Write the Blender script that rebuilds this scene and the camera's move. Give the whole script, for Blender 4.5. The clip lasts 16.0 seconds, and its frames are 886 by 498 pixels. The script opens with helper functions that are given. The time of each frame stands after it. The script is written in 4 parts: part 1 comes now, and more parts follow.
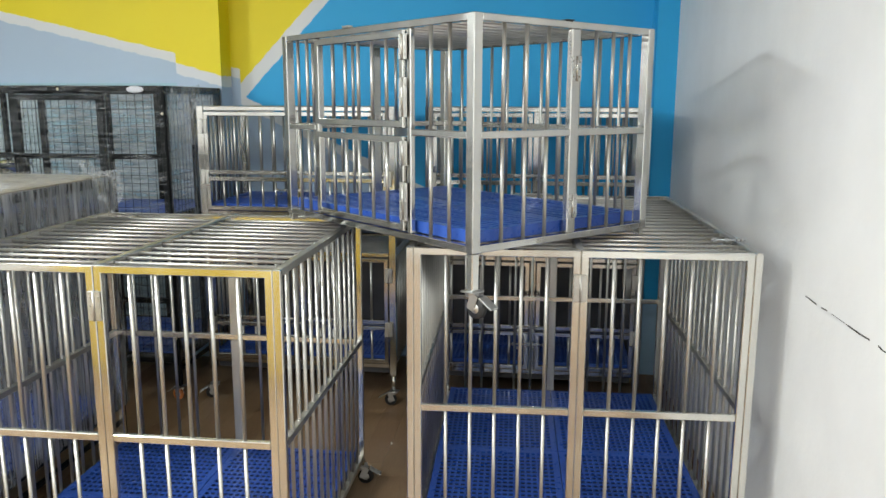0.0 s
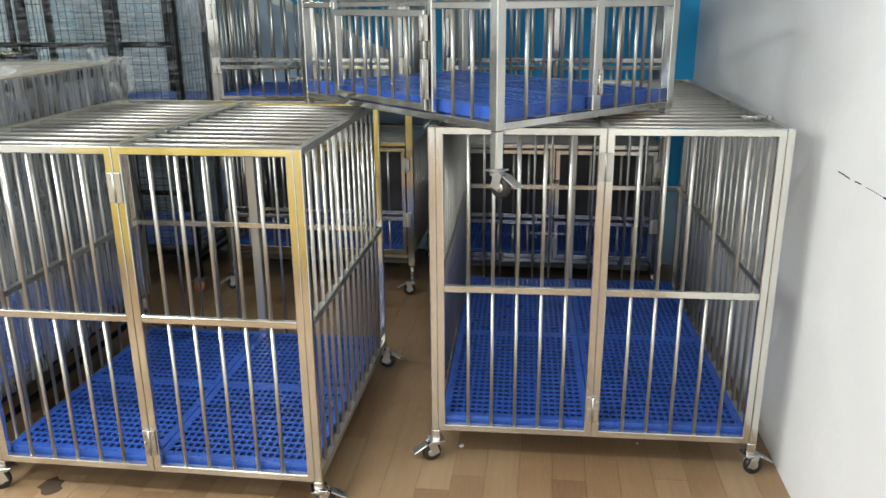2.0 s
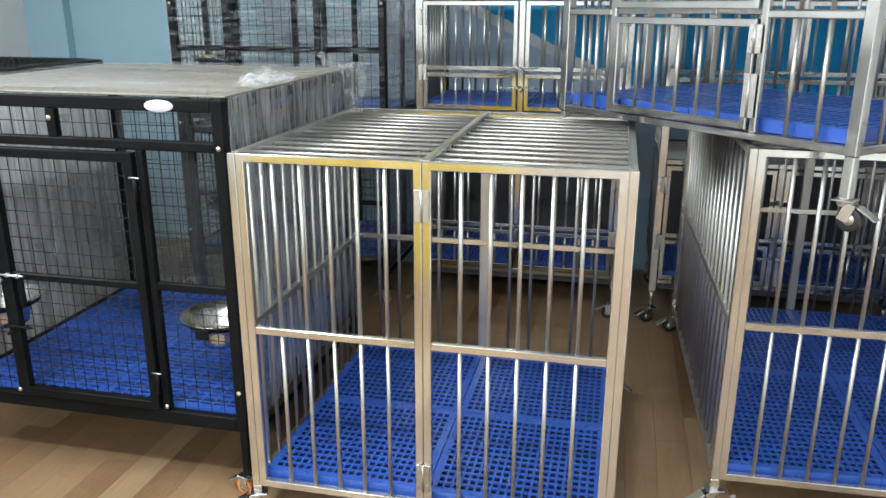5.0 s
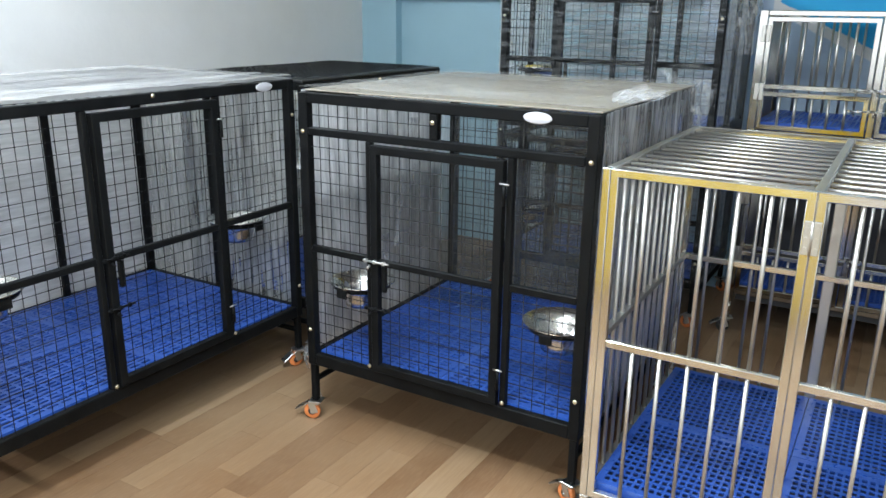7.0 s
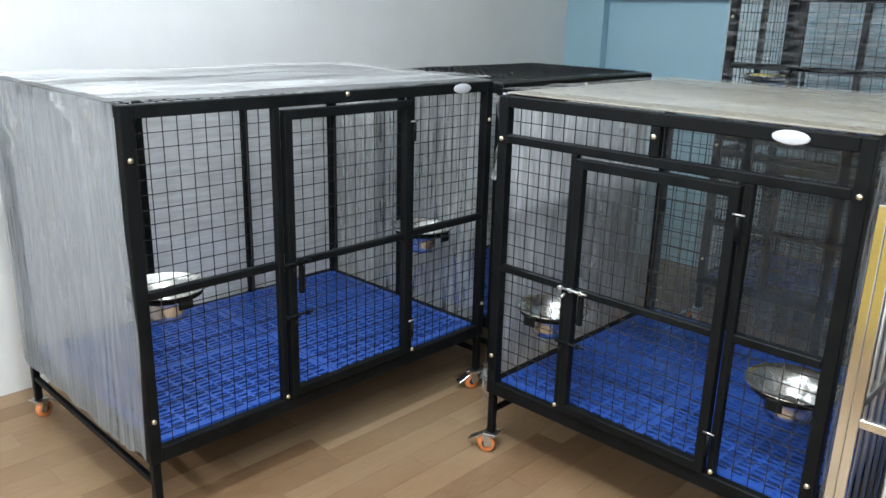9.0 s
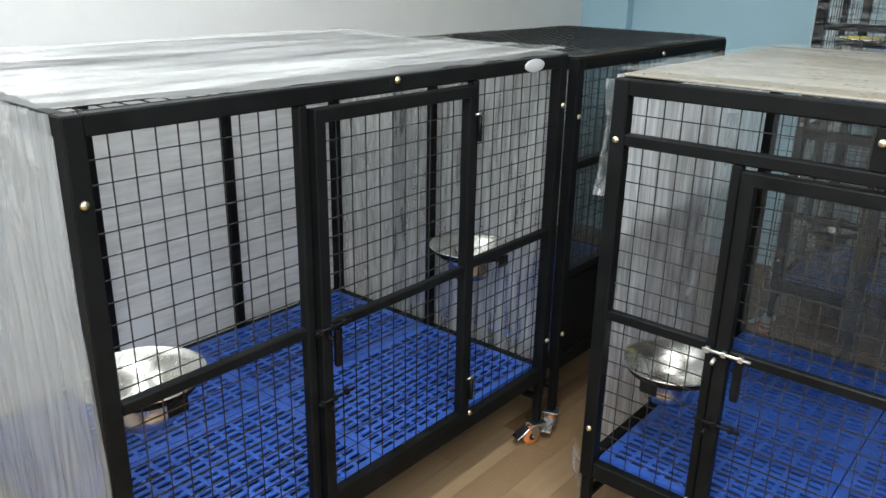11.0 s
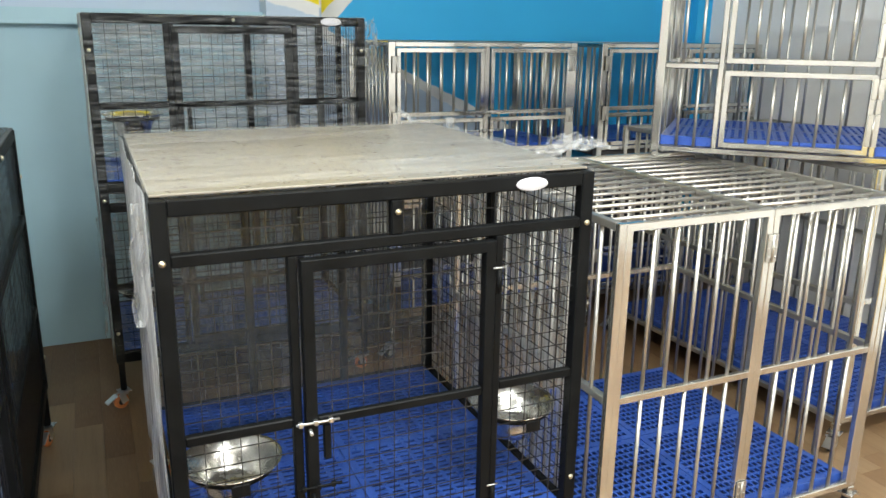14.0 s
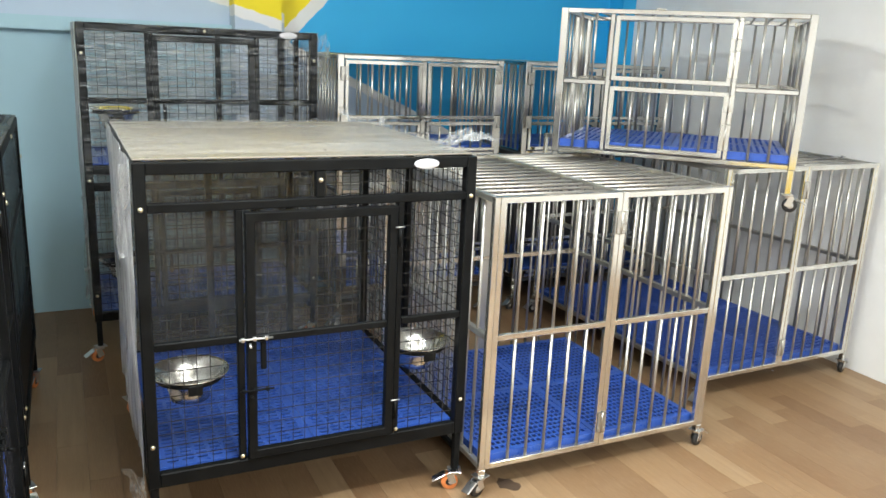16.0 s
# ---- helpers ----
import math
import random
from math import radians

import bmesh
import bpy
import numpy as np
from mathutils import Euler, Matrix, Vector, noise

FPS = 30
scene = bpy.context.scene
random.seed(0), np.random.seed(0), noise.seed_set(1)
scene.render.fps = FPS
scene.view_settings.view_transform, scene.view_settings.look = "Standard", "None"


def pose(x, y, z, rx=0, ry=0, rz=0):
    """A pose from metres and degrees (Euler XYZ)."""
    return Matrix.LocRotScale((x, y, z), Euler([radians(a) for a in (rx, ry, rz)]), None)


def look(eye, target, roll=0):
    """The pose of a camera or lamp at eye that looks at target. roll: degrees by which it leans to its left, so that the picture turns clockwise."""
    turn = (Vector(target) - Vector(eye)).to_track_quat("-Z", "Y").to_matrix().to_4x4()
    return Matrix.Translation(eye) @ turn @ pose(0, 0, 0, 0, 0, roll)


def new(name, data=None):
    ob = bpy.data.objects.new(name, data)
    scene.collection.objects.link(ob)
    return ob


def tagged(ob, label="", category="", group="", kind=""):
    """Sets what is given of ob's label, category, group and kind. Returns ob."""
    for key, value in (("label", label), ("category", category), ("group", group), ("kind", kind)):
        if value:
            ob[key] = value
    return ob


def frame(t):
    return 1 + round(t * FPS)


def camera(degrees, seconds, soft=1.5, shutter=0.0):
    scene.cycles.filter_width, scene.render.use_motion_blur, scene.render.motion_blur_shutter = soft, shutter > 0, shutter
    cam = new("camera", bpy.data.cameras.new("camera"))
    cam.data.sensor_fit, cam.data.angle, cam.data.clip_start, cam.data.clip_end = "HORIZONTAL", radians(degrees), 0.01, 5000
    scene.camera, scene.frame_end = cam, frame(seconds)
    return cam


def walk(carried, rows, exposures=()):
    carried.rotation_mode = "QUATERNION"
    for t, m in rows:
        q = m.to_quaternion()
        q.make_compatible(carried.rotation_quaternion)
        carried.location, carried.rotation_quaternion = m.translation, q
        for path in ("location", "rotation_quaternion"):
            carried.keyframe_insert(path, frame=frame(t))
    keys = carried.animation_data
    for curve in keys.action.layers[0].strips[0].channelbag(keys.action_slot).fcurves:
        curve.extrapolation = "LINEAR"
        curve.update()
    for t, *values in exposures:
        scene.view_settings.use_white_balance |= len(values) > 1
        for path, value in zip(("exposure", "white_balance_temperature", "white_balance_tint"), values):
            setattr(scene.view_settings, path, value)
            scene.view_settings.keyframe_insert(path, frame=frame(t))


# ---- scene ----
cam = camera(58.9, 16.0)
PATH = [
    (0, (0.28, 0.199, 1.496), (0.056, 2.152, 1.129), 0.2),
    (0.5, (0.272, 0.2, 1.477), (0.048, 2.142, 1.057), -0.5),
    (1, (0.258, 0.205, 1.448), (0.033, 2.134, 0.967), -0.6),
    (1.5, (0.252, 0.205, 1.429), (0.028, 2.104, 0.841), -0.6),
    (2, (0.245, 0.21, 1.428), (0.0, 2.099, 0.821), -0.5),
    (2.5, (0.201, 0.222, 1.421), (-0.126, 2.098, 0.809), -1.0),
    (3, (0.071, 0.212, 1.428), (-0.276, 2.088, 0.829), -0.6),
    (3.5, (-0.063, 0.166, 1.419), (-0.44, 2.041, 0.835), -0.5),
    (3.7, (-0.111, 0.158, 1.425), (-0.493, 2.031, 0.837), -0.3),
    (5.8, (-0.584, 0.362, 1.435), (-1.06, 2.21, 0.837), 0.3),
    (6, (-0.622, 0.329, 1.447), (-1.145, 2.162, 0.843), -0.1),
    (6.5, (-0.682, 0.226, 1.455), (-1.416, 1.988, 0.858), -0.0),
    (7, (-0.717, 0.167, 1.453), (-1.687, 1.817, 0.873), 0.8),
    (7.5, (-0.74, 0.149, 1.451), (-1.867, 1.699, 0.88), 1.3),
    (8, (-0.753, 0.14, 1.447), (-1.944, 1.642, 0.877), 1.2),
    (8.5, (-0.808, 0.178, 1.438), (-2.046, 1.642, 0.867), 1.1),
    (9, (-0.935, 0.358, 1.425), (-2.26, 1.741, 0.847), 1.5),
    (9.2, (-0.975, 0.419, 1.419), (-2.336, 1.764, 0.835), 1.9),
    (11.3, (-1.774, 0.705, 1.398), (-2.898, 2.206, 0.702), 1.4),
    (11.5, (-1.847, 0.724, 1.397), (-2.888, 2.276, 0.685), 1.8),
    (12, (-2.081, 0.72, 1.414), (-2.685, 2.486, 0.697), 2.0),
    (12.5, (-2.19, 0.773, 1.431), (-2.412, 2.625, 0.709), 0.9),
    (13, (-2.26, 0.866, 1.458), (-2.176, 2.76, 0.821), -0.3),
    (13.5, (-2.417, 0.731, 1.485), (-1.838, 2.561, 0.924), -0.3),
    (14, (-2.537, 0.576, 1.522), (-1.748, 2.334, 0.987), 0.8),
    (14.5, (-2.547, 0.397, 1.533), (-1.669, 2.129, 1.054), 2.3),
    (15, (-2.519, 0.185, 1.514), (-1.643, 1.918, 1.039), 3.8),
    (15.5, (-2.538, 0.07, 1.52), (-1.687, 1.816, 1.042), 3.0),
    (16, (-2.604, -0.046, 1.524), (-1.754, 1.696, 1.03), 2.6),
]
EXPOSURES = [(0, 0.02, 6500, 10), (1.5, 0.06, 6500, 10), (3.5, 0.15, 6150, 10), (6, 0.14, 6100, 10), (7.5, 0.14, 5950, 10), (9.2, 0.0, 6000, 10),
             (11.3, 0.12, 6400, 10), (12.5, 0.4, 6500, 10), (13.0, 0.38, 6650, 10), (13.5, 0.24, 6800, 10), (14.5, 0.31, 6700, 10), (16, 0.29, 6650, 10)]
walk(cam, [(t, look(eye, target, roll)) for t, eye, target, roll in PATH], EXPOSURES)

# ---- light ----
world = bpy.data.worlds.new("world")
scene.world = world
world.use_nodes = True
world.node_tree.nodes["Background"].inputs[0].default_value = (0.75, 0.85, 1.0, 1)
world.node_tree.nodes["Background"].inputs[1].default_value = 0.15

ROOM_X0, ROOM_X1, ROOM_Y0, ROOM_Y1, ROOM_Z = -3.96, 1.01, -3.2, 4.65, 2.66
WALL_POWER, WEST_POWER, MIDDLE_POWER, EAST_POWER, BACK_WEST_POWER, BACK_EAST_POWER = 54.0, 38.0, 50.0, 9.0, 74.0, 58.0


# ---- materials ----
class Nodes:
    """A short way to write a node material."""

    def __init__(self, name):
        self.mat = bpy.data.materials.new(name)
        self.mat.use_nodes = True
        self.tree = self.mat.node_tree
        self.bsdf = self.tree.nodes["Principled BSDF"]
        self.out = self.tree.nodes["Material Output"]

    def add(self, kind, **sets):
        n = self.tree.nodes.new(kind)
        for k, v in sets.items():
            setattr(n, k, v)
        return n

    def link(self, a, b):
        self.tree.links.new(a, b)

    def coords(self, scale=(1, 1, 1), space="Object"):
        tc = self.add("ShaderNodeTexCoord")
        mp = self.add("ShaderNodeMapping")
        mp.inputs["Scale"].default_value = scale
        self.link(tc.outputs[space], mp.inputs["Vector"])
        return mp.outputs[0]

    def position(self, scale=(1, 1, 1)):
        g = self.add("ShaderNodeNewGeometry")
        mp = self.add("ShaderNodeMapping")
        mp.inputs["Scale"].default_value = scale
        self.link(g.outputs["Position"], mp.inputs["Vector"])
        return mp.outputs[0]

    def noise(self, vec, scale, detail=4.0, rough=0.55):
        n = self.add("ShaderNodeTexNoise")
        n.inputs["Scale"].default_value, n.inputs["Detail"].default_value, n.inputs["Roughness"].default_value = scale, detail, rough
        self.link(vec, n.inputs["Vector"])
        return n.outputs[0]

    def ramp(self, fac, stops):
        r = self.add("ShaderNodeValToRGB")
        e = r.color_ramp.elements
        while len(e) < len(stops):
            e.new(0.5)
        for el, (p, c) in zip(e, stops):
            el.position = p
            el.color = (*c, 1) if len(c) == 3 else c
        self.link(fac, r.inputs[0])
        return r.outputs[0]

    def mix(self, fac, a, b, blend="MIX"):
        m = self.add("ShaderNodeMix", data_type="RGBA", blend_type=blend)
        for sock, v in ((m.inputs[0], fac), (m.inputs[6], a), (m.inputs[7], b)):
            if isinstance(v, bpy.types.NodeSocket):
                self.link(v, sock)
            else:
                sock.default_value = v if isinstance(v, (int, float)) else (*v, 1)
        return m.outputs[2]

    def math(self, op, a, b=0.0, clamp=False):
        m = self.add("ShaderNodeMath", operation=op, use_clamp=clamp)
        for sock, v in ((m.inputs[0], a), (m.inputs[1], b)):
            if isinstance(v, bpy.types.NodeSocket):
                self.link(v, sock)
            else:
                sock.default_value = v
        return m.outputs[0]

    def remap(self, v, a, b, c, d):
        m = self.add("ShaderNodeMapRange")
        self.link(v, m.inputs[0])
        for i, q in enumerate((a, b, c, d)):
            m.inputs[i + 1].default_value = q
        return m.outputs[0]

    def bump(self, height, strength, distance=0.002):
        b = self.add("ShaderNodeBump")
        b.inputs["Strength"].default_value, b.inputs["Distance"].default_value = strength, distance
        self.link(height, b.inputs["Height"])
        self.link(b.outputs[0], self.bsdf.inputs["Normal"])

    def set(self, **kw):
        names = {"color": "Base Color", "rough": "Roughness", "metal": "Metallic", "spec": "Specular IOR Level"}
        for k, v in kw.items():
            s = self.bsdf.inputs[names[k]]
            if isinstance(v, bpy.types.NodeSocket):
                self.link(v, s)
            else:
                s.default_value = (*v, 1) if isinstance(v, tuple) else v
        return self.mat


def steel_material(name, color, rough, smear, metal=1.0):
    n = Nodes(name)
    p = n.position((1, 1, 0.35))
    big, fine = n.noise(p, 5.0), n.noise(n.position((6, 6, 1)), 6.0)
    n.bump(n.noise(p, 12.0), 0.03)
    dull = tuple(c * 0.78 for c in color)
    return n.set(color=n.ramp(big, [(0.3, dull), (0.62, color)]), metal=metal,
                 rough=n.math("ADD", n.remap(big, 0.3, 0.7, rough, rough + smear), n.remap(fine, 0.3, 0.7, -0.02, 0.03)))


def plain_material(name, color, rough, vary=0.12, scale=8.0, bump=0.1, metal=0.0):
    n = Nodes(name)
    p = n.position()
    big, fine = n.noise(p, scale), n.noise(p, scale * 14)
    lo, hi = tuple(c * (1 - vary) for c in color), tuple(min(1, c * (1 + vary)) for c in color)
    n.bump(fine, bump)
    return n.set(color=n.ramp(big, [(0.3, lo), (0.7, hi)]), rough=n.remap(fine, 0.25, 0.75, rough - 0.06, rough + 0.08), metal=metal)


def film_material(name, low, high, streak, tint, depth=0.004, scale=9.0, through_light=0.3, detail=5.0):
    """Clear stretch film: mostly see-through, milky along its pulled streaks."""
    n = Nodes(name)
    p = n.coords(streak)
    lines, broad = n.noise(p, scale, detail, 0.6), n.noise(n.coords((1, 1, 1)), 3.0)
    milk = n.math("MULTIPLY", n.remap(lines, 0.34, 0.68, low, high), n.remap(broad, 0.25, 0.75, 0.7, 1.25), clamp=True)
    n.set(color=tint, rough=0.12)
    n.bsdf.inputs["IOR"].default_value = 2.0
    n.bump(n.math("ADD", lines, n.noise(p, scale * 4)), 0.6, depth)
    clear = n.add("ShaderNodeBsdfTransparent")
    mix = n.add("ShaderNodeMixShader")
    n.link(milk, mix.inputs[0])
    n.link(clear.outputs[0], mix.inputs[1])
    glow = n.add("ShaderNodeBsdfTranslucent")
    glow.inputs["Color"].default_value = (*tint, 1)
    sheet = n.add("ShaderNodeMixShader")
    sheet.inputs[0].default_value = through_light
    n.link(n.bsdf.outputs[0], sheet.inputs[1])
    n.link(glow.outputs[0], sheet.inputs[2])
    n.link(sheet.outputs[0], mix.inputs[2])
    n.link(mix.outputs[0], n.out.inputs["Surface"])
    return n.mat


def wood_floor_material():
    n = Nodes("floor_wood")
    info = n.add("ShaderNodeObjectInfo")
    geo = n.add("ShaderNodeNewGeometry")
    tone = n.math("FRACT", n.math("ADD", info.outputs["Random"], geo.outputs["Random Per Island"]))
    p = n.position((16, 0.8, 1))
    grain, fine, wear = n.noise(p, 3.0, 6.0, 0.65), n.noise(n.position((90, 6, 1)), 3.0), n.noise(n.position(), 1.6)
    base = n.ramp(tone, [(0.0, (0.168, 0.089, 0.043)), (0.2, (0.190, 0.104, 0.050)), (0.5, (0.248, 0.148, 0.076)), (0.8, (0.282, 0.175, 0.093)), (1.0, (0.335, 0.226, 0.130))])
    col = n.mix(n.remap(grain, 0.35, 0.7, 0.0, 0.5), base, (0.190, 0.112, 0.058))
    col = n.mix(n.remap(fine, 0.45, 0.75, 0.0, 0.3), col, (0.36, 0.255, 0.155))
    col = n.mix(n.remap(wear, 0.42, 0.75, 0.0, 0.35), col, (0.40, 0.305, 0.195))
    n.bump(fine, 0.08)
    return n.set(color=col, rough=n.remap(wear, 0.3, 0.7, 0.34, 0.5), spec=0.32)


def half_plane(n, x, z, a, b, wobble):
    """1 above the straight line from a to b (x, z), 0 below it, with a slightly uneven edge."""
    slope = (b[1] - a[1]) / (b[0] - a[0])
    line = n.math("ADD", n.math("MULTIPLY", n.math("SUBTRACT", x, a[0]), slope), a[1])
    return n.remap(n.math("SUBTRACT", n.math("ADD", z, wobble), line), -0.003, 0.003, 0.0, 1.0)


def mural_material(name, left_top, left_low):
    """Painted wall: a yellow wedge with white borders over grey-blue and bright blue."""
    n = Nodes(name)
    geo = n.add("ShaderNodeNewGeometry")
    sep = n.add("ShaderNodeSeparateXYZ")
    n.link(geo.outputs["Position"], sep.inputs[0])
    x, z = sep.outputs[0], sep.outputs[2]
    p = n.position()
    wobble = n.remap(n.noise(p, 14.0), 0.3, 0.7, -0.006, 0.006)
    stain, fine = n.noise(p, 1.7), n.noise(p, 60.0)
    yellow = n.mix(stain, (0.82, 0.66, 0.003), (0.90, 0.75, 0.006))
    blue = n.mix(stain, (0.013, 0.36, 0.72), (0.019, 0.42, 0.80))
    grey = n.mix(stain, (0.42, 0.53, 0.67), (0.47, 0.59, 0.73))
    white = (0.74, 0.75, 0.76)
    up_l = half_plane(n, x, z, left_top[0], left_top[1], wobble)
    up_l2 = half_plane(n, x, z, left_low[0], left_low[1], wobble)
    up_r = half_plane(n, x, z, (-1.405, 1.60), (-0.965, 2.06), wobble)
    up_r2 = half_plane(n, x, z, (-1.372, 1.53), (-0.872, 2.058), wobble)
    col = n.mix(up_l2, grey, white)
    col = n.mix(up_l, col, yellow)
    fall_top = half_plane(n, x, z, (-1.405, 1.535), (-0.60, 1.143), wobble)
    fall_low = half_plane(n, x, z, (-1.405, 1.475), (-0.60, 1.083), wobble)
    side = n.mix(fall_low, grey, white)
    side = n.mix(fall_top, side, blue)
    side = n.mix(up_r2, side, white)
    side = n.mix(up_r, side, yellow)
    right_side = n.remap(x, -1.41, -1.405, 0.0, 1.0)
    col = n.mix(right_side, col, side)
    col = n.mix(n.remap(n.math("ADD", z, wobble), 0.41, 0.43, 1.0, 0.0), col, (0.33, 0.50, 0.66))
    n.bump(n.math("ADD", fine, n.noise(p, 8.0)), 0.15)
    return n.set(color=col, rough=0.55)


STEEL = steel_material("stainless_steel", (0.55, 0.54, 0.51), 0.34, 0.12, 0.93)
POLISHED = steel_material("polished_steel", (0.66, 0.655, 0.63), 0.08, 0.12)
STEEL_DULL = steel_material("brushed_steel", (0.77, 0.765, 0.72), 0.10, 0.08, 0.93)
CHROME = steel_material("zinc_plated_steel", (0.68, 0.69, 0.7), 0.2, 0.2)
BOWL_STEEL = steel_material("bowl_steel", (0.78, 0.775, 0.735), 0.2, 0.08)
YELLOW_PAINT = plain_material("yellow_paint", (0.72, 0.5, 0.02), 0.4, 0.1, 6.0)
BLACK_PAINT = plain_material("black_powder_coat", (0.006, 0.0065, 0.007), 0.42, 0.3, 12.0)
BLACK_PAINT.node_tree.nodes["Principled BSDF"].inputs["Specular IOR Level"].default_value = 0.09
WIRE_BLACK = plain_material("black_wire", (0.018, 0.0185, 0.020), 0.20, 0.3, 30.0)
BLACK_PLASTIC = plain_material("black_rubber", (0.016, 0.016, 0.017), 0.5, 0.2)
ORANGE = plain_material("orange_polyurethane", (0.66, 0.22, 0.07), 0.4, 0.15, 30.0)
BLUE_PLASTIC = plain_material("blue_plastic", (0.029, 0.087, 0.385), 0.30, 0.16, 4.0, 0.05)
# Near-black blue that paints the shade seen through the pad holes.
HOLE_SHADE = plain_material("hole_shade_blue", (0.006, 0.012, 0.055), 0.45, 0.2, 6.0)
BRASS = plain_material("rivet_metal", (0.75, 0.68, 0.5), 0.3, 0.1, 20.0, 0.05, 1.0)
BADGE = plain_material("badge_silver", (0.50, 0.50, 0.54), 0.35, 0.06)
WHITE_WALL = plain_material("white_wall_paint", (0.76, 0.765, 0.77), 0.6, 0.05, 2.2, 0.55)
BLUE_WALL = plain_material("light_blue_wall_paint", (0.355, 0.55, 0.65), 0.55, 0.05, 1.3, 0.2)
CEILING_WHITE = plain_material("ceiling_paint", (0.78, 0.78, 0.77), 0.7, 0.03)
BOARD = plain_material("beige_board", (0.275, 0.248, 0.205), 0.3, 0.1, 3.0)
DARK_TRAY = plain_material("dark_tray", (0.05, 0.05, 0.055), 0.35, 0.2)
CRACK = plain_material("plaster_crack", (0.05, 0.045, 0.04), 0.9, 0.3)
FLOOR_WOOD = wood_floor_material()
UNDERLAY = plain_material("floor_underlay", (0.06, 0.035, 0.02), 0.8, 0.2)
MURAL = mural_material("mural_paint", ((-2.851, 2.016), (-1.79, 1.77)), ((-2.857, 1.961), (-1.794, 1.716)))
MURAL_COLUMN = mural_material("mural_paint_column", ((-1.691, 1.70), (-1.474, 1.643)), ((-1.695, 1.644), (-1.477, 1.585)))
# One kind of film in several tints, paler or greyer by cage face.
FILM_SIDE = film_material("stretch_film_upright", 0.4, 0.88, (5, 5, 0.4), (0.84, 0.85, 0.86), 0.003, through_light=0.6)
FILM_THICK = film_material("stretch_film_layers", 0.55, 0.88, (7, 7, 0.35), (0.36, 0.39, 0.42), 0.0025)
FILM_THIN = film_material("stretch_film_thin", 0.08, 0.45, (6, 6, 0.6), (0.66, 0.69, 0.71))
FILM_BACK = film_material("stretch_film_back", 0.7, 1.0, (0.6, 3, 7), (0.88, 0.89, 0.90), 0.002, through_light=0.38)
SHEET = film_material("white_packing_sheet", 0.55, 0.85, (1, 2, 4), (0.70, 0.71, 0.70), 0.01, 3.0, 0.62)
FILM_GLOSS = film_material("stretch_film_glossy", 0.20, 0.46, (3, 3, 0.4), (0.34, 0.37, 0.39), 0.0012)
FILM_BRIGHT = film_material("stretch_film_crosswise", 0.15, 0.75, (1.2, 3, 9), (0.66, 0.70, 0.73), 0.02, 4.0)
FILM_LOOSE = film_material("stretch_film_loose", 0.03, 0.5, (8, 8, 2.0), (0.74, 0.76, 0.78))
FILM_HAZE = film_material("stretch_film_haze", -0.10, 0.26, (1.0, 2.5, 8.0), (0.72, 0.75, 0.77), 0.006)
FILM_INNER = film_material("stretch_film_inner", 0.25, 0.68, (6, 6, 0.5), (0.76, 0.78, 0.79), 0.002, through_light=0.35)
FILM_STREAK = film_material("stretch_film_streaked", 0.12, 0.72, (7, 7, 0.45), (0.72, 0.74, 0.76), 0.003, through_light=0.45)
# Tinted near black and almost opaque, for the rear cage.
FILM_DARK = film_material("stretch_film_near_black", 0.7, 0.93, (7, 7, 0.6), (0.035, 0.043, 0.047))
FILM_TOP = film_material("stretch_film_top", 0.14, 0.33, (0.4, 1, 4.5), (0.56, 0.555, 0.54), 0.06, 2.6, 0.0, 1.5)
# Milky streaks of the film that also paint glints on the long cage's top.
FILM_TOP_GLINTS = film_material("stretch_film_top_glints", 0.0, 0.62, (0.35, 1, 5.0), (0.74, 0.75, 0.75), 0.03, 3.0, 0.0, 5.0)
LAMP = bpy.data.materials.new("lamp_glow")
LAMP.use_nodes = True
LAMP.node_tree.nodes["Principled BSDF"].inputs["Emission Color"].default_value = (1, 0.97, 0.92, 1)
LAMP.node_tree.nodes["Principled BSDF"].inputs["Emission Strength"].default_value = 8.0

# ---- meshes ----
MESHES = {}


def cached(key, make):
    if key not in MESHES:
        bm = bmesh.new()
        make(bm)
        me = bpy.data.meshes.new(str(key[0]))
        bm.to_mesh(me)
        bm.free()
        MESHES[key] = me
    return MESHES[key]


def box_into(bm, x0, x1, y0, y1, z0, z1, bevel=0.0, mat=0):
    made = bmesh.ops.create_cube(bm, size=1.0, matrix=Matrix.LocRotScale(((x0 + x1) / 2, (y0 + y1) / 2, (z0 + z1) / 2), None, (x1 - x0, y1 - y0, z1 - z0)))
    if bevel:
        edges = {e for v in made["verts"] for e in v.link_edges}
        bmesh.ops.bevel(bm, geom=list(edges), offset=bevel, segments=1, affect="EDGES")


def ring_into(bm, x0, x1, z0, z1, s, y0, y1):
    """A rectangular frame in one piece, with a square section and a small chamfer."""
    c = 0.002
    loops = []
    for inset, y in ((0, y1), (0, y0 + c), (c, y0), (s - c, y0), (s, y0 + c), (s, y1)):
        loops.append([bm.verts.new((x, y, z)) for x, z in ((x0 + inset, z0 + inset), (x1 - inset, z0 + inset), (x1 - inset, z1 - inset), (x0 + inset, z1 - inset))])
    for a, b in zip(loops, loops[1:] + loops[:1]):
        for i in range(4):
            bm.faces.new((a[i], a[(i + 1) % 4], b[(i + 1) % 4], b[i]))


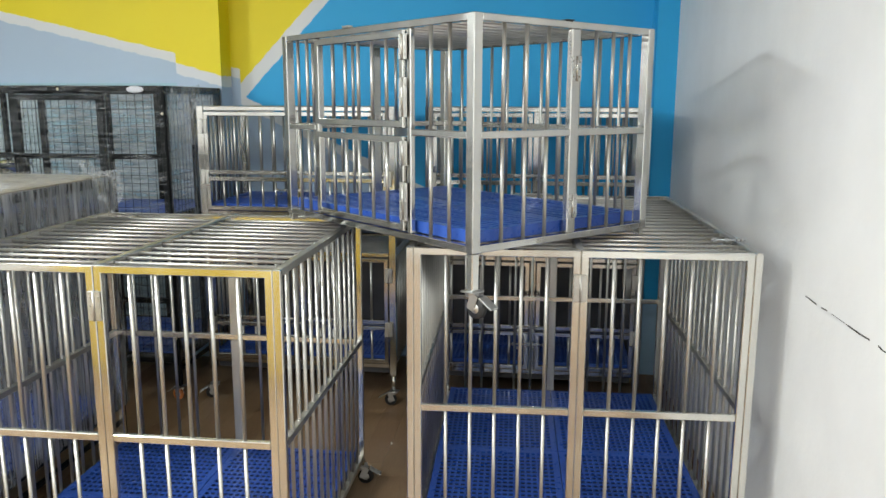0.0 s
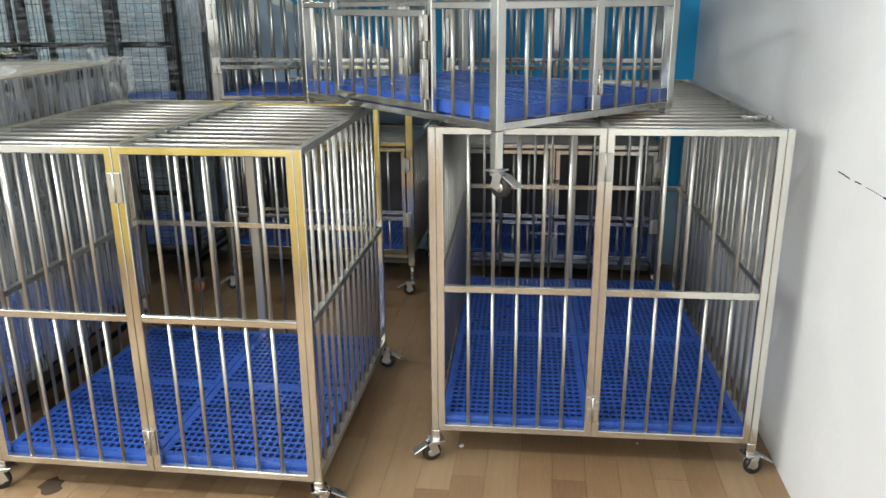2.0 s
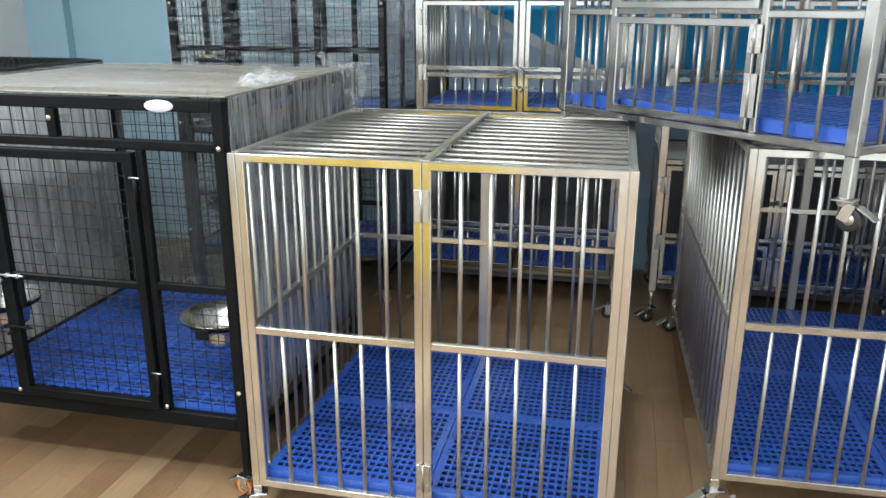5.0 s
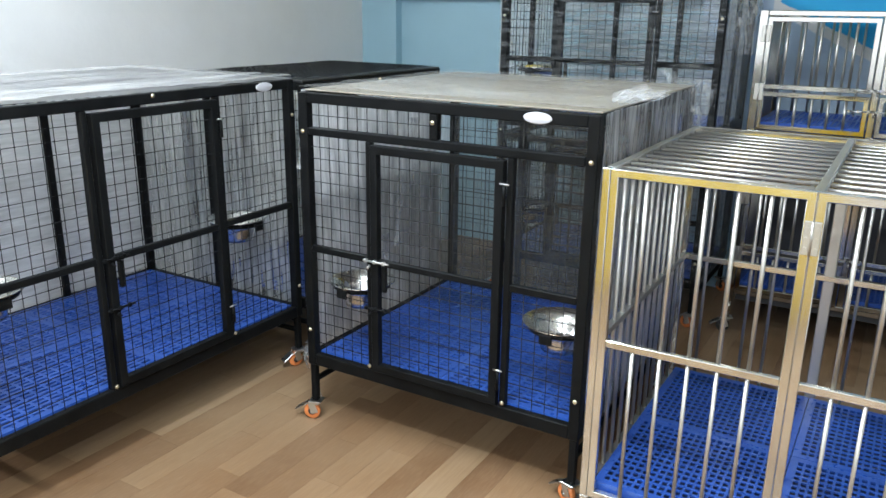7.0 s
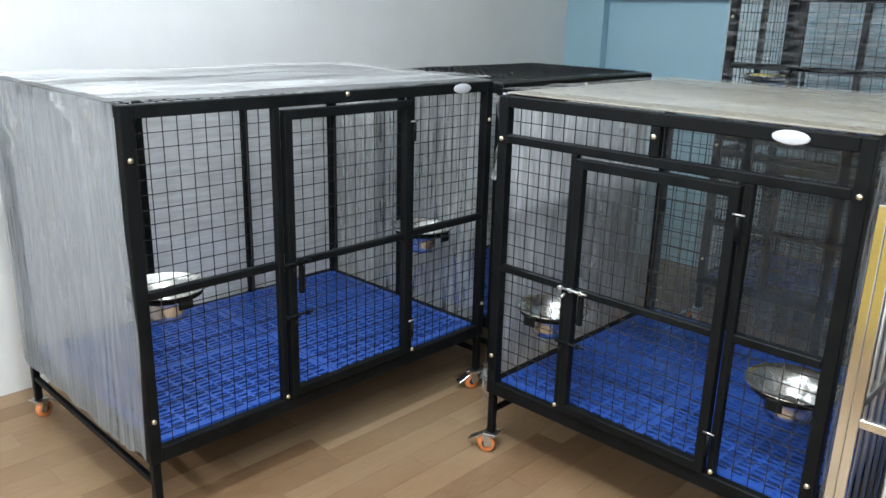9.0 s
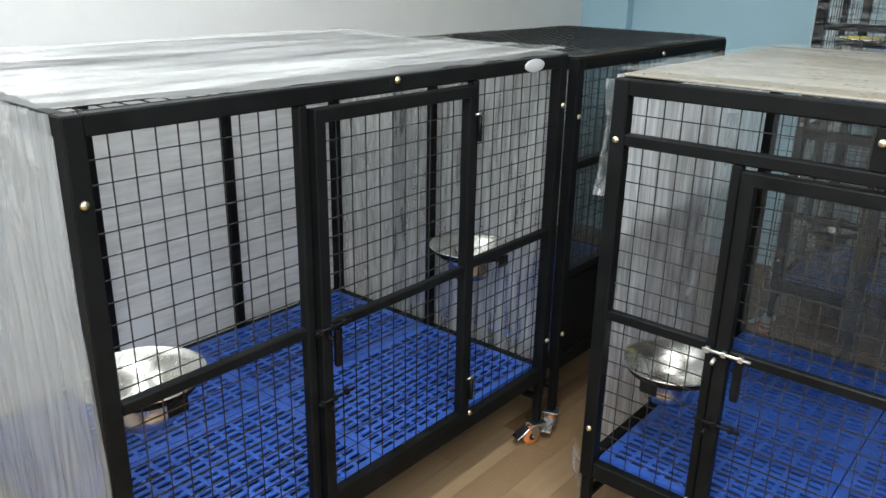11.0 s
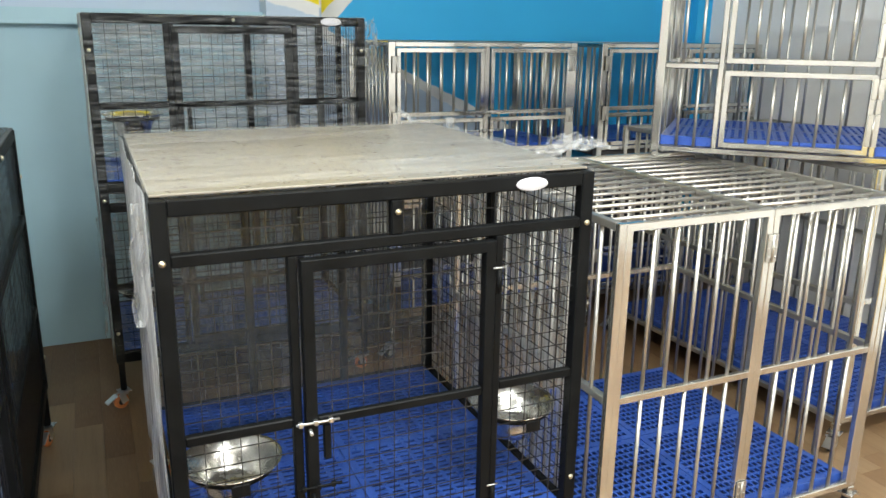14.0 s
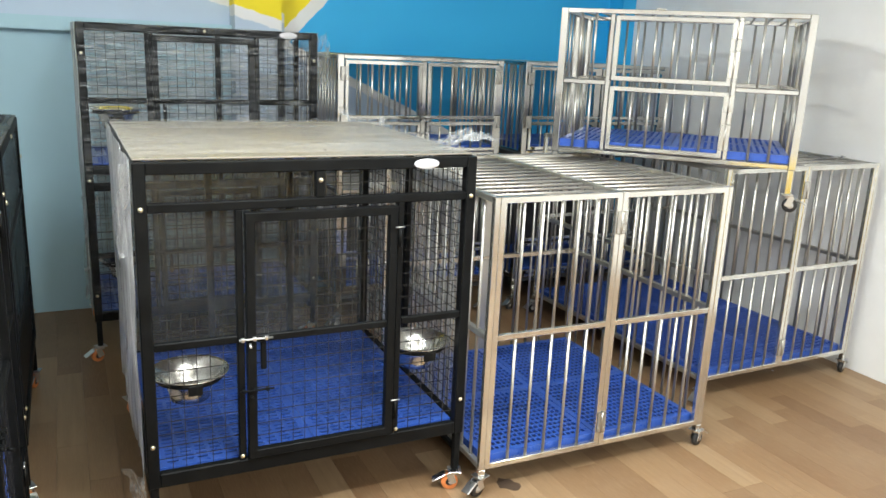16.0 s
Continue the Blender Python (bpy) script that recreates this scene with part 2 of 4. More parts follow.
def tube_into(bm, a, b, r, sides=10, smooth=True):
    a, b = Vector(a), Vector(b)
    way = b - a
    m = Matrix.Translation((a + b) / 2) @ way.to_track_quat("Z", "Y").to_matrix().to_4x4()
    made = bmesh.ops.create_cone(bm, cap_ends=True, segments=sides, radius1=r, radius2=r, depth=way.length, matrix=m)
    for f in {f for v in made["verts"] for f in v.link_faces}:
        f.smooth = smooth and len(f.verts) == 4


def lathe_into(bm, profile, sides=20, m=Matrix.Identity(4)):
    """Turn (radius, height) points round the z axis."""
    rings = []
    for r, z in profile:
        rings.append([bm.verts.new(m @ Vector((r * math.cos(2 * math.pi * i / sides), r * math.sin(2 * math.pi * i / sides), z))) for i in range(sides)])
    for lo, hi in zip(rings, rings[1:]):
        for i in range(sides):
            f = bm.faces.new((lo[i], lo[(i + 1) % sides], hi[(i + 1) % sides], hi[i]))
            f.smooth = True


def part(name, data, material, parent, label="", at=None):
    """Links a bmesh or a shared mesh as one object under a thing or a part."""
    if isinstance(data, bmesh.types.BMesh):
        me = bpy.data.meshes.new(name)
        data.to_mesh(me)
        data.free()
    else:
        me = data
    ob = new(name, me)
    if not me.materials:
        me.materials.append(material)
    elif me.materials[0] != material:
        ob.material_slots[0].link = "OBJECT"
        ob.material_slots[0].material = material
    ob.parent = parent
    if at is not None:
        ob.matrix_basis = at
    if label:
        ob["label"] = label
    return ob


def box_part(name, lo, hi, material, parent, label="", bevel=0.003):
    size = [h - l for l, h in zip(lo, hi)]
    bevel = min(bevel, min(size) * 0.3)
    key = ("box", *(round(s, 4) for s in size), round(bevel, 4))
    me = cached(key, lambda bm: box_into(bm, -size[0] / 2, size[0] / 2, -size[1] / 2, size[1] / 2, -size[2] / 2, size[2] / 2, bevel))
    return part(name, me, material, parent, label, pose(*((l + h) / 2 for l, h in zip(lo, hi))))


def bar_part(name, a, b, r, material, parent, label="", sides=10):
    a, b = Vector(a), Vector(b)
    way = b - a
    me = cached(("bar", round(way.length, 3), r, sides), lambda bm: tube_into(bm, (0, 0, -way.length / 2), (0, 0, way.length / 2), r, sides))
    m = Matrix.Translation((a + b) / 2) @ way.to_track_quat("Z", "Y").to_matrix().to_4x4()
    return part(name, me, material, parent, label, m)


def thing(name, m, label, category, group="", kind=""):
    ob = new(name)
    ob.empty_display_size = 0.1
    ob.matrix_basis = m
    return tagged(ob, label, category, group, kind)


def pad_mesh(w, d, h=0.034, pitch=0.0235, rim=0.020, hole=0.62, slot=0.62, stretch=1.36):
    """A slatted plastic pad: a sheet with rows of oblong holes, a deep rim and short feet."""
    def make():
        nx, ny = max(2, round((w - 2 * rim) / pitch)), max(2, round((d - 2 * rim) / (pitch * stretch)))
        px, py = (w - 2 * rim) / nx, (d - 2 * rim) / ny
        verts, faces = [], []

        def quad(*pts):
            faces.append(tuple(range(len(verts), len(verts) + 4)))
            verts.extend(pts)
        t = h - 0.0045
        for i in range(nx):
            for j in range(ny):
                x0, y0 = rim + i * px, rim + j * py
                x1, y1 = x0 + px, y0 + py
                gx, gy = px * (1 - hole) / 2, py * (1 - slot) / 2
                a0, a1, b0, b1 = x0 + gx, x1 - gx, y0 + gy, y1 - gy
                quad((x0, y0, h), (x1, y0, h), (a1, b0, h), (a0, b0, h))
                quad((x1, y0, h), (x1, y1, h), (a1, b1, h), (a1, b0, h))
                quad((x1, y1, h), (x0, y1, h), (a0, b1, h), (a1, b1, h))
                quad((x0, y1, h), (x0, y0, h), (a0, b0, h), (a0, b1, h))
                quad((a0, b0, h), (a1, b0, h), (a1, b0, t), (a0, b0, t))
                quad((a1, b0, h), (a1, b1, h), (a1, b1, t), (a1, b0, t))
                quad((a1, b1, h), (a0, b1, h), (a0, b1, t), (a1, b1, t))
                quad((a0, b1, h), (a0, b0, h), (a0, b0, t), (a0, b1, t))
        for x0, x1, y0, y1 in ((0, w, 0, rim), (0, w, d - rim, d), (0, rim, rim, d - rim), (w - rim, w, rim, d - rim)):
            quad((x0, y0, h), (x1, y0, h), (x1, y1, h), (x0, y1, h))
        for p, q in (((0, 0), (w, 0)), ((w, 0), (w, d)), ((w, d), (0, d)), ((0, d), (0, 0))):
            quad((*p, 0), (*q, 0), (*q, h), (*p, h))
        me = bpy.data.meshes.new("pad")
        me.from_pydata(verts, [], faces)
        return me
    key = ("pad", round(w, 3), round(d, 3), pitch, slot, stretch)
    if key not in MESHES:
        MESHES[key] = make()
    return MESHES[key]


def pads(parent, x0, x1, y0, y1, z, nx, ny, pitch=0.0215, shape=None):
    """Plastic floor pads laid side by side over an added sheet that darkens their holes."""
    box_part("drip_tray", (x0 + 0.004, y0 + 0.004, z + 0.002), (x1 - 0.004, y1 - 0.004, z + 0.006), HOLE_SHADE, parent, "dark blue sheet added to shade the pad holes", 0.0)
    w, d = (x1 - x0) / nx, (y1 - y0) / ny
    hole, slot, stretch = shape or ((0.68, 0.70, 1.36) if pitch < 0.03 else (0.76, 0.50, 0.52))
    for i in range(nx):
        for j in range(ny):
            part("floor_pad", pad_mesh(w - 0.003, d - 0.003, pitch=pitch, hole=hole, slot=slot, stretch=stretch), BLUE_PLASTIC, parent, "blue slatted plastic floor pad", pose(x0 + i * w + 0.0015, y0 + j * d + 0.0015, z))


def wire_mesh(w, h, pitch_x=0.039, pitch_z=0.039, r=0.0010):
    """Welded wires in the x-z plane, from corner (0, 0, 0)."""
    key = ("wire", round(w, 3), round(h, 3), pitch_x, pitch_z, r)
    if key in MESHES:
        return MESHES[key]
    verts, faces = [], []

    def wire(x0, x1, z0, z1, y):
        n = len(verts)
        verts.extend([(x0, y - r, z0), (x1, y - r, z0), (x1, y - r, z1), (x0, y - r, z1), (x0, y + r, z0), (x1, y + r, z0), (x1, y + r, z1), (x0, y + r, z1)])
        for q in ((0, 1, 2, 3), (5, 4, 7, 6), (4, 5, 1, 0), (3, 2, 6, 7), (4, 0, 3, 7), (1, 5, 6, 2)):
            faces.append(tuple(n + k for k in q))
    nx, nz = max(1, round(w / pitch_x)), max(1, round(h / pitch_z))
    for i in range(1, nx):
        c = w * i / nx
        wire(c - r, c + r, 0, h, -r)
    for i in range(1, nz):
        c = h * i / nz
        wire(0, w, c - r, c + r, r)
    me = bpy.data.meshes.new("wires")
    me.from_pydata(verts, [], faces)
    MESHES[key] = me
    return me


def mesh_part(parent, x0, x1, z0, z1, y=0.0, turn=0, px=0.039, pz=0.039):
    """A wire panel; turn 90 lays it along the y axis."""
    m = pose(x0, y, z0) if not turn else pose(y, x0, z0, 0, 0, 90)
    return tagged(part("wire_mesh", wire_mesh(x1 - x0, z1 - z0, px, pz), WIRE_BLACK, parent, "black welded wire mesh", m), kind="stuff")


def film_mesh(w, h, seed, crumple, nx=40, nz=36, across=False, ragged=0.0, pleat=0.0):
    """A wrinkled sheet in the x-z plane with a ragged lower edge."""
    rnd = random.Random(seed)
    off = rnd.random() * 50
    verts, faces = [], []
    for j in range(nz + 1):
        for i in range(nx + 1):
            x, z = w * i / nx, h * j / nz
            a, b = (z, x) if across else (x, z)
            y = crumple * (noise.noise((a * 9 + off, b * 1.3, off)) + 0.5 * noise.noise((a * 25, b * 5 + off, 3.0)))
            if pleat:
                fold = noise.noise((a * 34 + off, b * 0.9, off + 2)) + 0.6 * noise.noise((a * 75 + b * 1.5, b * 0.7 + off, 8.0))
                y += pleat * (1 - 2.2 * abs(fold)) + 2.5 * pleat * max(0.0, noise.noise((a * 4 + off, b * 3.5, 4.0)))
            if ragged:
                y += crumple * noise.noise((x * 22, z * 20, off))
                x = w / 2 + (x - w / 2) * (0.45 + 0.55 * j / nz + ragged * noise.noise((z * 14, off, 1.0 if i * 2 > nx else 5.0)))
            if j == 0:
                z += 0.02 * noise.noise((x * 12, off, 0.0))
            verts.append((x, y, z))
    for j in range(nz):
        for i in range(nx):
            a = j * (nx + 1) + i
            faces.append((a, a + 1, a + nx + 2, a + nx + 1))
    me = bpy.data.meshes.new("film")
    me.from_pydata(verts, [], faces)
    for p in me.polygons:
        p.use_smooth = True
    return me


# ---- casters and bowls ----
def caster(parent, x, y, top, wheel_material, turn=0, brake=True):
    """A swivel caster: plate, fork, wheel with hub, brake tread. Its stem meets the cage at height top."""
    z = 0.031

    def bracket(bm):
        box_into(bm, -0.024, 0.024, -0.024, 0.024, 0.073, 0.077, 0.001)
        lathe_into(bm, [(0.018, 0.064), (0.02, 0.073)], 14)
        for s in (-1, 1):
            made = bmesh.ops.create_cube(bm, size=1.0, matrix=Matrix.LocRotScale((0.010, s * 0.0145, 0.048), Euler((0, 0.35, 0)), (0.026, 0.0025, 0.046)))
            bmesh.ops.bevel(bm, geom=list({e for v in made["verts"] for e in v.link_edges}), offset=0.001, segments=1, affect="EDGES")
        box_into(bm, -0.012, 0.016, -0.0155, 0.0155, 0.060, 0.066, 0.002)
        tube_into(bm, (0.016, -0.018, z), (0.016, 0.018, z), 0.004, 8)
    fork = part("caster", cached(("caster",), bracket), CHROME, parent, "zinc-plated swivel caster", pose(x, y, 0, 0, 0, turn))

    def rim(bm):
        m = pose(0.016, 0, z, 90, 0, 0)
        lathe_into(bm, [(0.010, -0.010), (0.026, -0.0105), (0.030, -0.007), (0.031, 0.0), (0.030, 0.007), (0.026, 0.0105), (0.010, 0.010)], 20, m)

    def hub(bm):
        m = pose(0.016, 0, z, 90, 0, 0)
        lathe_into(bm, [(0.0, -0.0118), (0.013, -0.0115), (0.014, -0.010), (0.014, 0.010), (0.013, 0.0115), (0.0, 0.0118)], 14, m)
    part("wheel", cached(("caster_wheel",), rim), wheel_material, fork)
    part("hub", cached(("caster_hub",), hub), BLACK_PLASTIC if wheel_material is ORANGE else CHROME, fork)
    if brake:
        def tread(bm):
            made = bmesh.ops.create_cube(bm, size=1.0, matrix=Matrix.LocRotScale((0.055, 0, 0.050), Euler((0, 0.55, 0)), (0.052, 0.034, 0.005)))
            bmesh.ops.bevel(bm, geom=list({e for v in made["verts"] for e in v.link_edges}), offset=0.0015, segments=1, affect="EDGES")
        part("brake_tread", cached(("caster_tread",), tread), CHROME, fork)
    bar_part("stem", (0, 0, 0.076), (0, 0, top), 0.010, STEEL_DULL if wheel_material is not ORANGE else BLACK_PAINT, fork)
    return fork


def bowl(m, label, radius=0.119):
    """A steel bowl in a black ring holder."""
    top = thing("pet_bowl", m, label, "bowl", "bowls hung in the cages")
    k = radius / 0.112

    def dish(bm):
        lathe_into(bm, [(0.0, -0.052), (0.05, -0.052), (0.058, -0.047), (0.066, -0.025), (0.078, -0.006), (0.104, 0.010), (0.110, 0.013), (0.112, 0.0125),
                        (0.112, 0.010), (0.104, 0.0065), (0.080, -0.010), (0.069, -0.027), (0.061, -0.052), (0.056, -0.074), (0.0, -0.075)], 36)
        bmesh.ops.scale(bm, vec=(k, k, k), verts=bm.verts)
    part("bowl", cached(("bowl", radius), dish), BOWL_STEEL, top, "polished stainless steel bowl")

    def ring(bm):
        lathe_into(bm, [(0.090, -0.001), (0.0965, -0.001), (0.0965, -0.010), (0.090, -0.010), (0.090, -0.001)], 32)
        box_into(bm, -0.012, 0.012, -0.110, -0.092, -0.012, 0.0, 0.002)
        box_into(bm, -0.020, 0.020, -0.114, -0.109, -0.024, 0.006, 0.002)
        bmesh.ops.scale(bm, vec=(k, k, k), verts=bm.verts)
    part("ring_holder", cached(("bowl_ring", radius), ring), BLACK_PAINT, top, "black steel ring holder")
    return top


# ---- steel bar cages ----
def hinge(parent, x, y, z, h=0.08):
    def leaf(bm):
        for s in (-1, 1):
            box_into(bm, s * 0.0105 - 0.008, s * 0.0105 + 0.008, -0.002, 0.002, -h / 2, h / 2, 0.0008)
            for q in (-0.3, 0.0, 0.3):
                tube_into(bm, (s * 0.012, -0.005, q * h), (s * 0.012, 0, q * h), 0.0036, 8)
        tube_into(bm, (0, -0.003, -h / 2), (0, -0.003, h / 2), 0.0035, 8)
    part("hinge", cached(("hinge", h), leaf), STEEL, parent, "riveted steel hinge", pose(x, y, z))


def bars_between(parent, count, a0, a1, b0, b1, r=0.0058, material=None):
    """Round bars from the line a0-a1 to the line b0-b1, evenly spaced between its ends."""
    a0, a1, b0, b1 = map(Vector, (a0, a1, b0, b1))
    for i in range(count):
        k = (i + 1) / (count + 1)
        bar_part("bar", a0.lerp(a1, k), b0.lerp(b1, k), r, material or STEEL, parent)


def steel_cage(m, label, w, d, z0, z1, mid, n_front, n_side, n_back, n_top, pad_grid, caster_turns=(200, 20, 190, 10)):
    """A bar cage on casters: local x along the front, y into the depth."""
    cage = thing("steel_cage", m, label, "cage", "stainless steel cages")
    p, q = 0.021, 0.021
    for x in (0, w - p):
        for y in (0, d - p):
            box_part("corner_post", (x, y, z0), (x + p, y + p, z1), STEEL_DULL, cage, bevel=0.002)
    for z in (z0, z1 - q, mid - q / 2):
        box_part("rail", (p, d - q - 0.002, z), (w - p, d - 0.002, z + q), STEEL_DULL, cage, bevel=0.002)
        for x in (0.002, w - q - 0.002):
            box_part("rail", (x, p, z), (x + q, d - p, z + q), STEEL, cage, bevel=0.002)
    c, y = w / 2, q / 2 + 0.002
    # two barred doors that meet in the middle
    for a, b in ((p + 0.0006, c - 0.0006), (c + 0.0006, w - p - 0.0006)):
        bm = bmesh.new()
        s = 0.0215
        ring_into(bm, a, b, z0, z1 - 0.0005, s, 0.0005, q - 0.002)
        leaf = part("door", bm, STEEL_DULL, cage, "barred steel door, closed")
        box_part("rail", (a + s, 0.001, mid - q / 2), (b - s, q - 0.003, mid + q / 2), STEEL_DULL, leaf, bevel=0.002)
        for lo, hi in ((z0 + s, mid - q / 2), (mid + q / 2, z1 - 0.0005 - s)):
            bars_between(leaf, n_front, (a + s, y - 0.002, lo), (b - s, y - 0.002, lo), (a + s, y - 0.002, hi), (b - s, y - 0.002, hi))
    hinge(cage, c, -0.003, z1 - 0.11)
    hinge(cage, c, -0.003, z0 + 0.10)
    box_part("back_post", (c - 0.018, d - q - 0.001, z0 + q), (c + 0.018, d - 0.001, z1 - q), STEEL, cage)
    for a, b in ((p, c - 0.018), (c + 0.018, w - p)):
        bars_between(cage, n_back, (a, d - y, z0 + q), (b, d - y, z0 + q), (a, d - y, z1 - q), (b, d - y, z1 - q), 0.006)
    for x in (y, w - y):
        bars_between(cage, n_side, (x, p, z0 + q), (x, d - p, z0 + q), (x, p, z1 - q), (x, d - p, z1 - q), 0.006)
    box_part("top_rail", (c - 0.012, q, z1 - q + 0.002), (c + 0.012, d - q, z1 - 0.001), STEEL, cage)
    for a, b in ((q, c - 0.012), (c + 0.012, w - q)):
        bars_between(cage, n_top, (a, q, z1 - 0.012), (a, d - q, z1 - 0.012), (b, q, z1 - 0.012), (b, d - q, z1 - 0.012), 0.0058)
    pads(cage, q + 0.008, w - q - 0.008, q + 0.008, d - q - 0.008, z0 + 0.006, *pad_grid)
    for k, (x, yy) in enumerate(((0.013, 0.013), (w - 0.013, 0.013), (0.013, d - 0.013), (w - 0.013, d - 0.013))):
        box_part("leg", (x - 0.013, yy - 0.013, 0.077), (x + 0.013, yy + 0.013, z0), STEEL_DULL, cage)
        caster(cage, x, yy, 0.085, BLACK_PLASTIC, caster_turns[k])
    return cage


# ---- black wire-mesh cages ----
def rivet(parent, x, z, y=-0.001):
    def head(bm):
        lathe_into(bm, [(0.0075, 0.0), (0.0072, 0.002), (0.005, 0.0045), (0.0, 0.0055)], 12, pose(0, 0, 0, 90, 0, 0))
    part("rivet", cached(("rivet",), head), BRASS, parent, "domed metal rivet", pose(x, y, z))


def badge(parent, x, z, y=-0.002, rx=0.043, rz=0.0165):
    def oval(bm):
        lathe_into(bm, [(1.0, 0.0), (0.97, 0.0022), (0.9, 0.003), (0.0, 0.003)], 28, pose(0, 0, 0, 90, 0, 0))
        bmesh.ops.scale(bm, vec=(rx, 1, rz), verts=bm.verts)
    part("badge", cached(("badge", rx), oval), BADGE, parent, "oval silver badge", pose(x, y, z))


def latch(parent, x, z, y=-0.006, material=None):
    def bolt(bm):
        tube_into(bm, (-0.03, 0, 0), (0.07, 0, 0), 0.0035, 8)
        for q in (-0.02, 0.015, 0.05):
            box_into(bm, q - 0.005, q + 0.005, -0.005, 0.006, -0.006, 0.006, 0.001)
        tube_into(bm, (0.0, -0.006, -0.012), (0.0, -0.02, -0.018), 0.004, 8)
    part("bolt_latch", cached(("latch",), bolt), material or CHROME, parent, "sliding bolt latch", pose(x, y, z))


def black_tier(cage, w, d, z0, z1, mid, door, transom=None, bolt=None, left=True, right=True, bare_left=False):
    """One storey of a wire-mesh cage: rails, wire panels, a door in the front. door: its left and right edges."""
    p, q = 0.034, 0.028
    for y in (0.0, d - q):
        box_part("rail", (p, y + 0.001, z0), (w - p, y + q, z0 + 0.045), BLACK_PAINT, cage)
        box_part("rail", (p, y + 0.001, z1 - 0.034), (w - p, y + q, z1), BLACK_PAINT, cage)
    for x in (0.0, w - q):
        box_part("rail", (x + 0.001, p, z0), (x + q - 0.001, d - p, z0 + 0.045), BLACK_PAINT, cage)
        box_part("rail", (x + 0.001, p, z1 - 0.034), (x + q - 0.001, d - p, z1), BLACK_PAINT, cage)
        if not (x == 0.0 and bare_left):
            box_part("upright", (x + 0.002, d / 2 - 0.014, z0 + 0.045), (x + q - 0.004, d / 2 + 0.014, z1 - 0.034), BLACK_PAINT, cage)
    for k in (0.34, 0.66):
        box_part("upright", (w * k - 0.014, d - q - 0.008, z0 + 0.045), (w * k + 0.014, d - 0.016, z1 - 0.034), BLACK_PAINT, cage)
    if door is None:
        for z in (0.541, 0.876):
            box_part("rail", (p, 0.001, z - 0.013), (w - p, q, z + 0.013), BLACK_PAINT, cage)
        box_part("lower_panel", (p, 0.010, z0 + 0.045), (w - p, 0.016, 0.528), BLACK_PAINT, cage, "solid black lower panel")
        mesh_part(cage, p, w - p, 0.541, z1 - 0.034, 0.018)
        for xx in (0.014, w - 0.014):
            mesh_part(cage, p, d - p, z0 + 0.045, z1 - 0.034, xx, 90)
        mesh_part(cage, p, w - p, z0 + 0.045, z1 - 0.034, d - 0.014)
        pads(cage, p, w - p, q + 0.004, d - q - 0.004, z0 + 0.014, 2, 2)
        return
    d0, d1 = door
    front_top = z1 - 0.034
    if transom:
        box_part("rail", (p, 0.001, transom - 0.026), (w - p, q, transom), BLACK_PAINT, cage)
        box_part("upright", (w / 2 - 0.014, 0.002, transom), (w / 2 + 0.014, q - 0.002, z1 - 0.034), BLACK_PAINT, cage)
        mesh_part(cage, p, w - p, transom, z1 - 0.034, 0.018)
        front_top = transom - 0.026
    for x0, x1 in ((d0 - 0.021, d0), (d1, d1 + 0.021)):
        box_part("upright", (x0, 0.002, z0 + 0.045), (x1, q - 0.002, front_top), BLACK_PAINT, cage)
    for x0, x1 in ((p, d0 - 0.021), (d1 + 0.021, w - p)):
        box_part("rail", (x0, 0.003, mid - 0.012), (x1, q - 0.006, mid + 0.012), BLACK_PAINT, cage)
        mesh_part(cage, x0, x1, z0 + 0.045, front_top, 0.018)
    # door leaf, a little proud of the frame
    a, b, lo, hi = d0 + 0.005, d1 - 0.005, z0 + 0.05, front_top - 0.008
    bm = bmesh.new()
    s = 0.027
    ring_into(bm, a, b, lo, hi, s, -0.012, 0.012)
    leaf = part("door", bm, BLACK_PAINT, cage, "black framed wire-mesh door, closed")
    box_part("rail", (a + s, -0.009, mid - 0.011), (b - s, 0.009, mid + 0.011), BLACK_PAINT, leaf)
    mesh_part(leaf, a + s, b - s, lo + s, hi - s, 0.006)
    latch(leaf, d0 + 0.01, mid + 0.004, -0.018, bolt)
    latch(leaf, d0 + 0.012, mid - 0.16, -0.018, BLACK_PAINT)
    box_part("latch_plate", (d0 + 0.045, -0.010, mid - 0.10), (d0 + 0.062, 0.004, mid - 0.012), BLACK_PAINT, leaf)
    for z in (lo + 0.09, hi - 0.10):
        bar_part("hinge", (d1 + 0.002, -0.016, z - 0.03), (d1 + 0.002, -0.016, z + 0.03), 0.0055, BLACK_PAINT, leaf)
        bar_part("hinge_pin", (d1 - 0.014, -0.016, z + 0.034), (d1 + 0.016, -0.016, z + 0.034), 0.0026, CHROME, leaf)
    if left:
        mesh_part(cage, p, d - p, z0 + 0.045, z1 - 0.034, 0.014, 90)
    if right:
        mesh_part(cage, p, d - p, z0 + 0.045, z1 - 0.034, w - 0.014, 90)
    mesh_part(cage, p, w - p, z0 + 0.045, z1 - 0.034, d - 0.004)
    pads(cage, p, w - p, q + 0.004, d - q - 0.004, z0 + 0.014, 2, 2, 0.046)


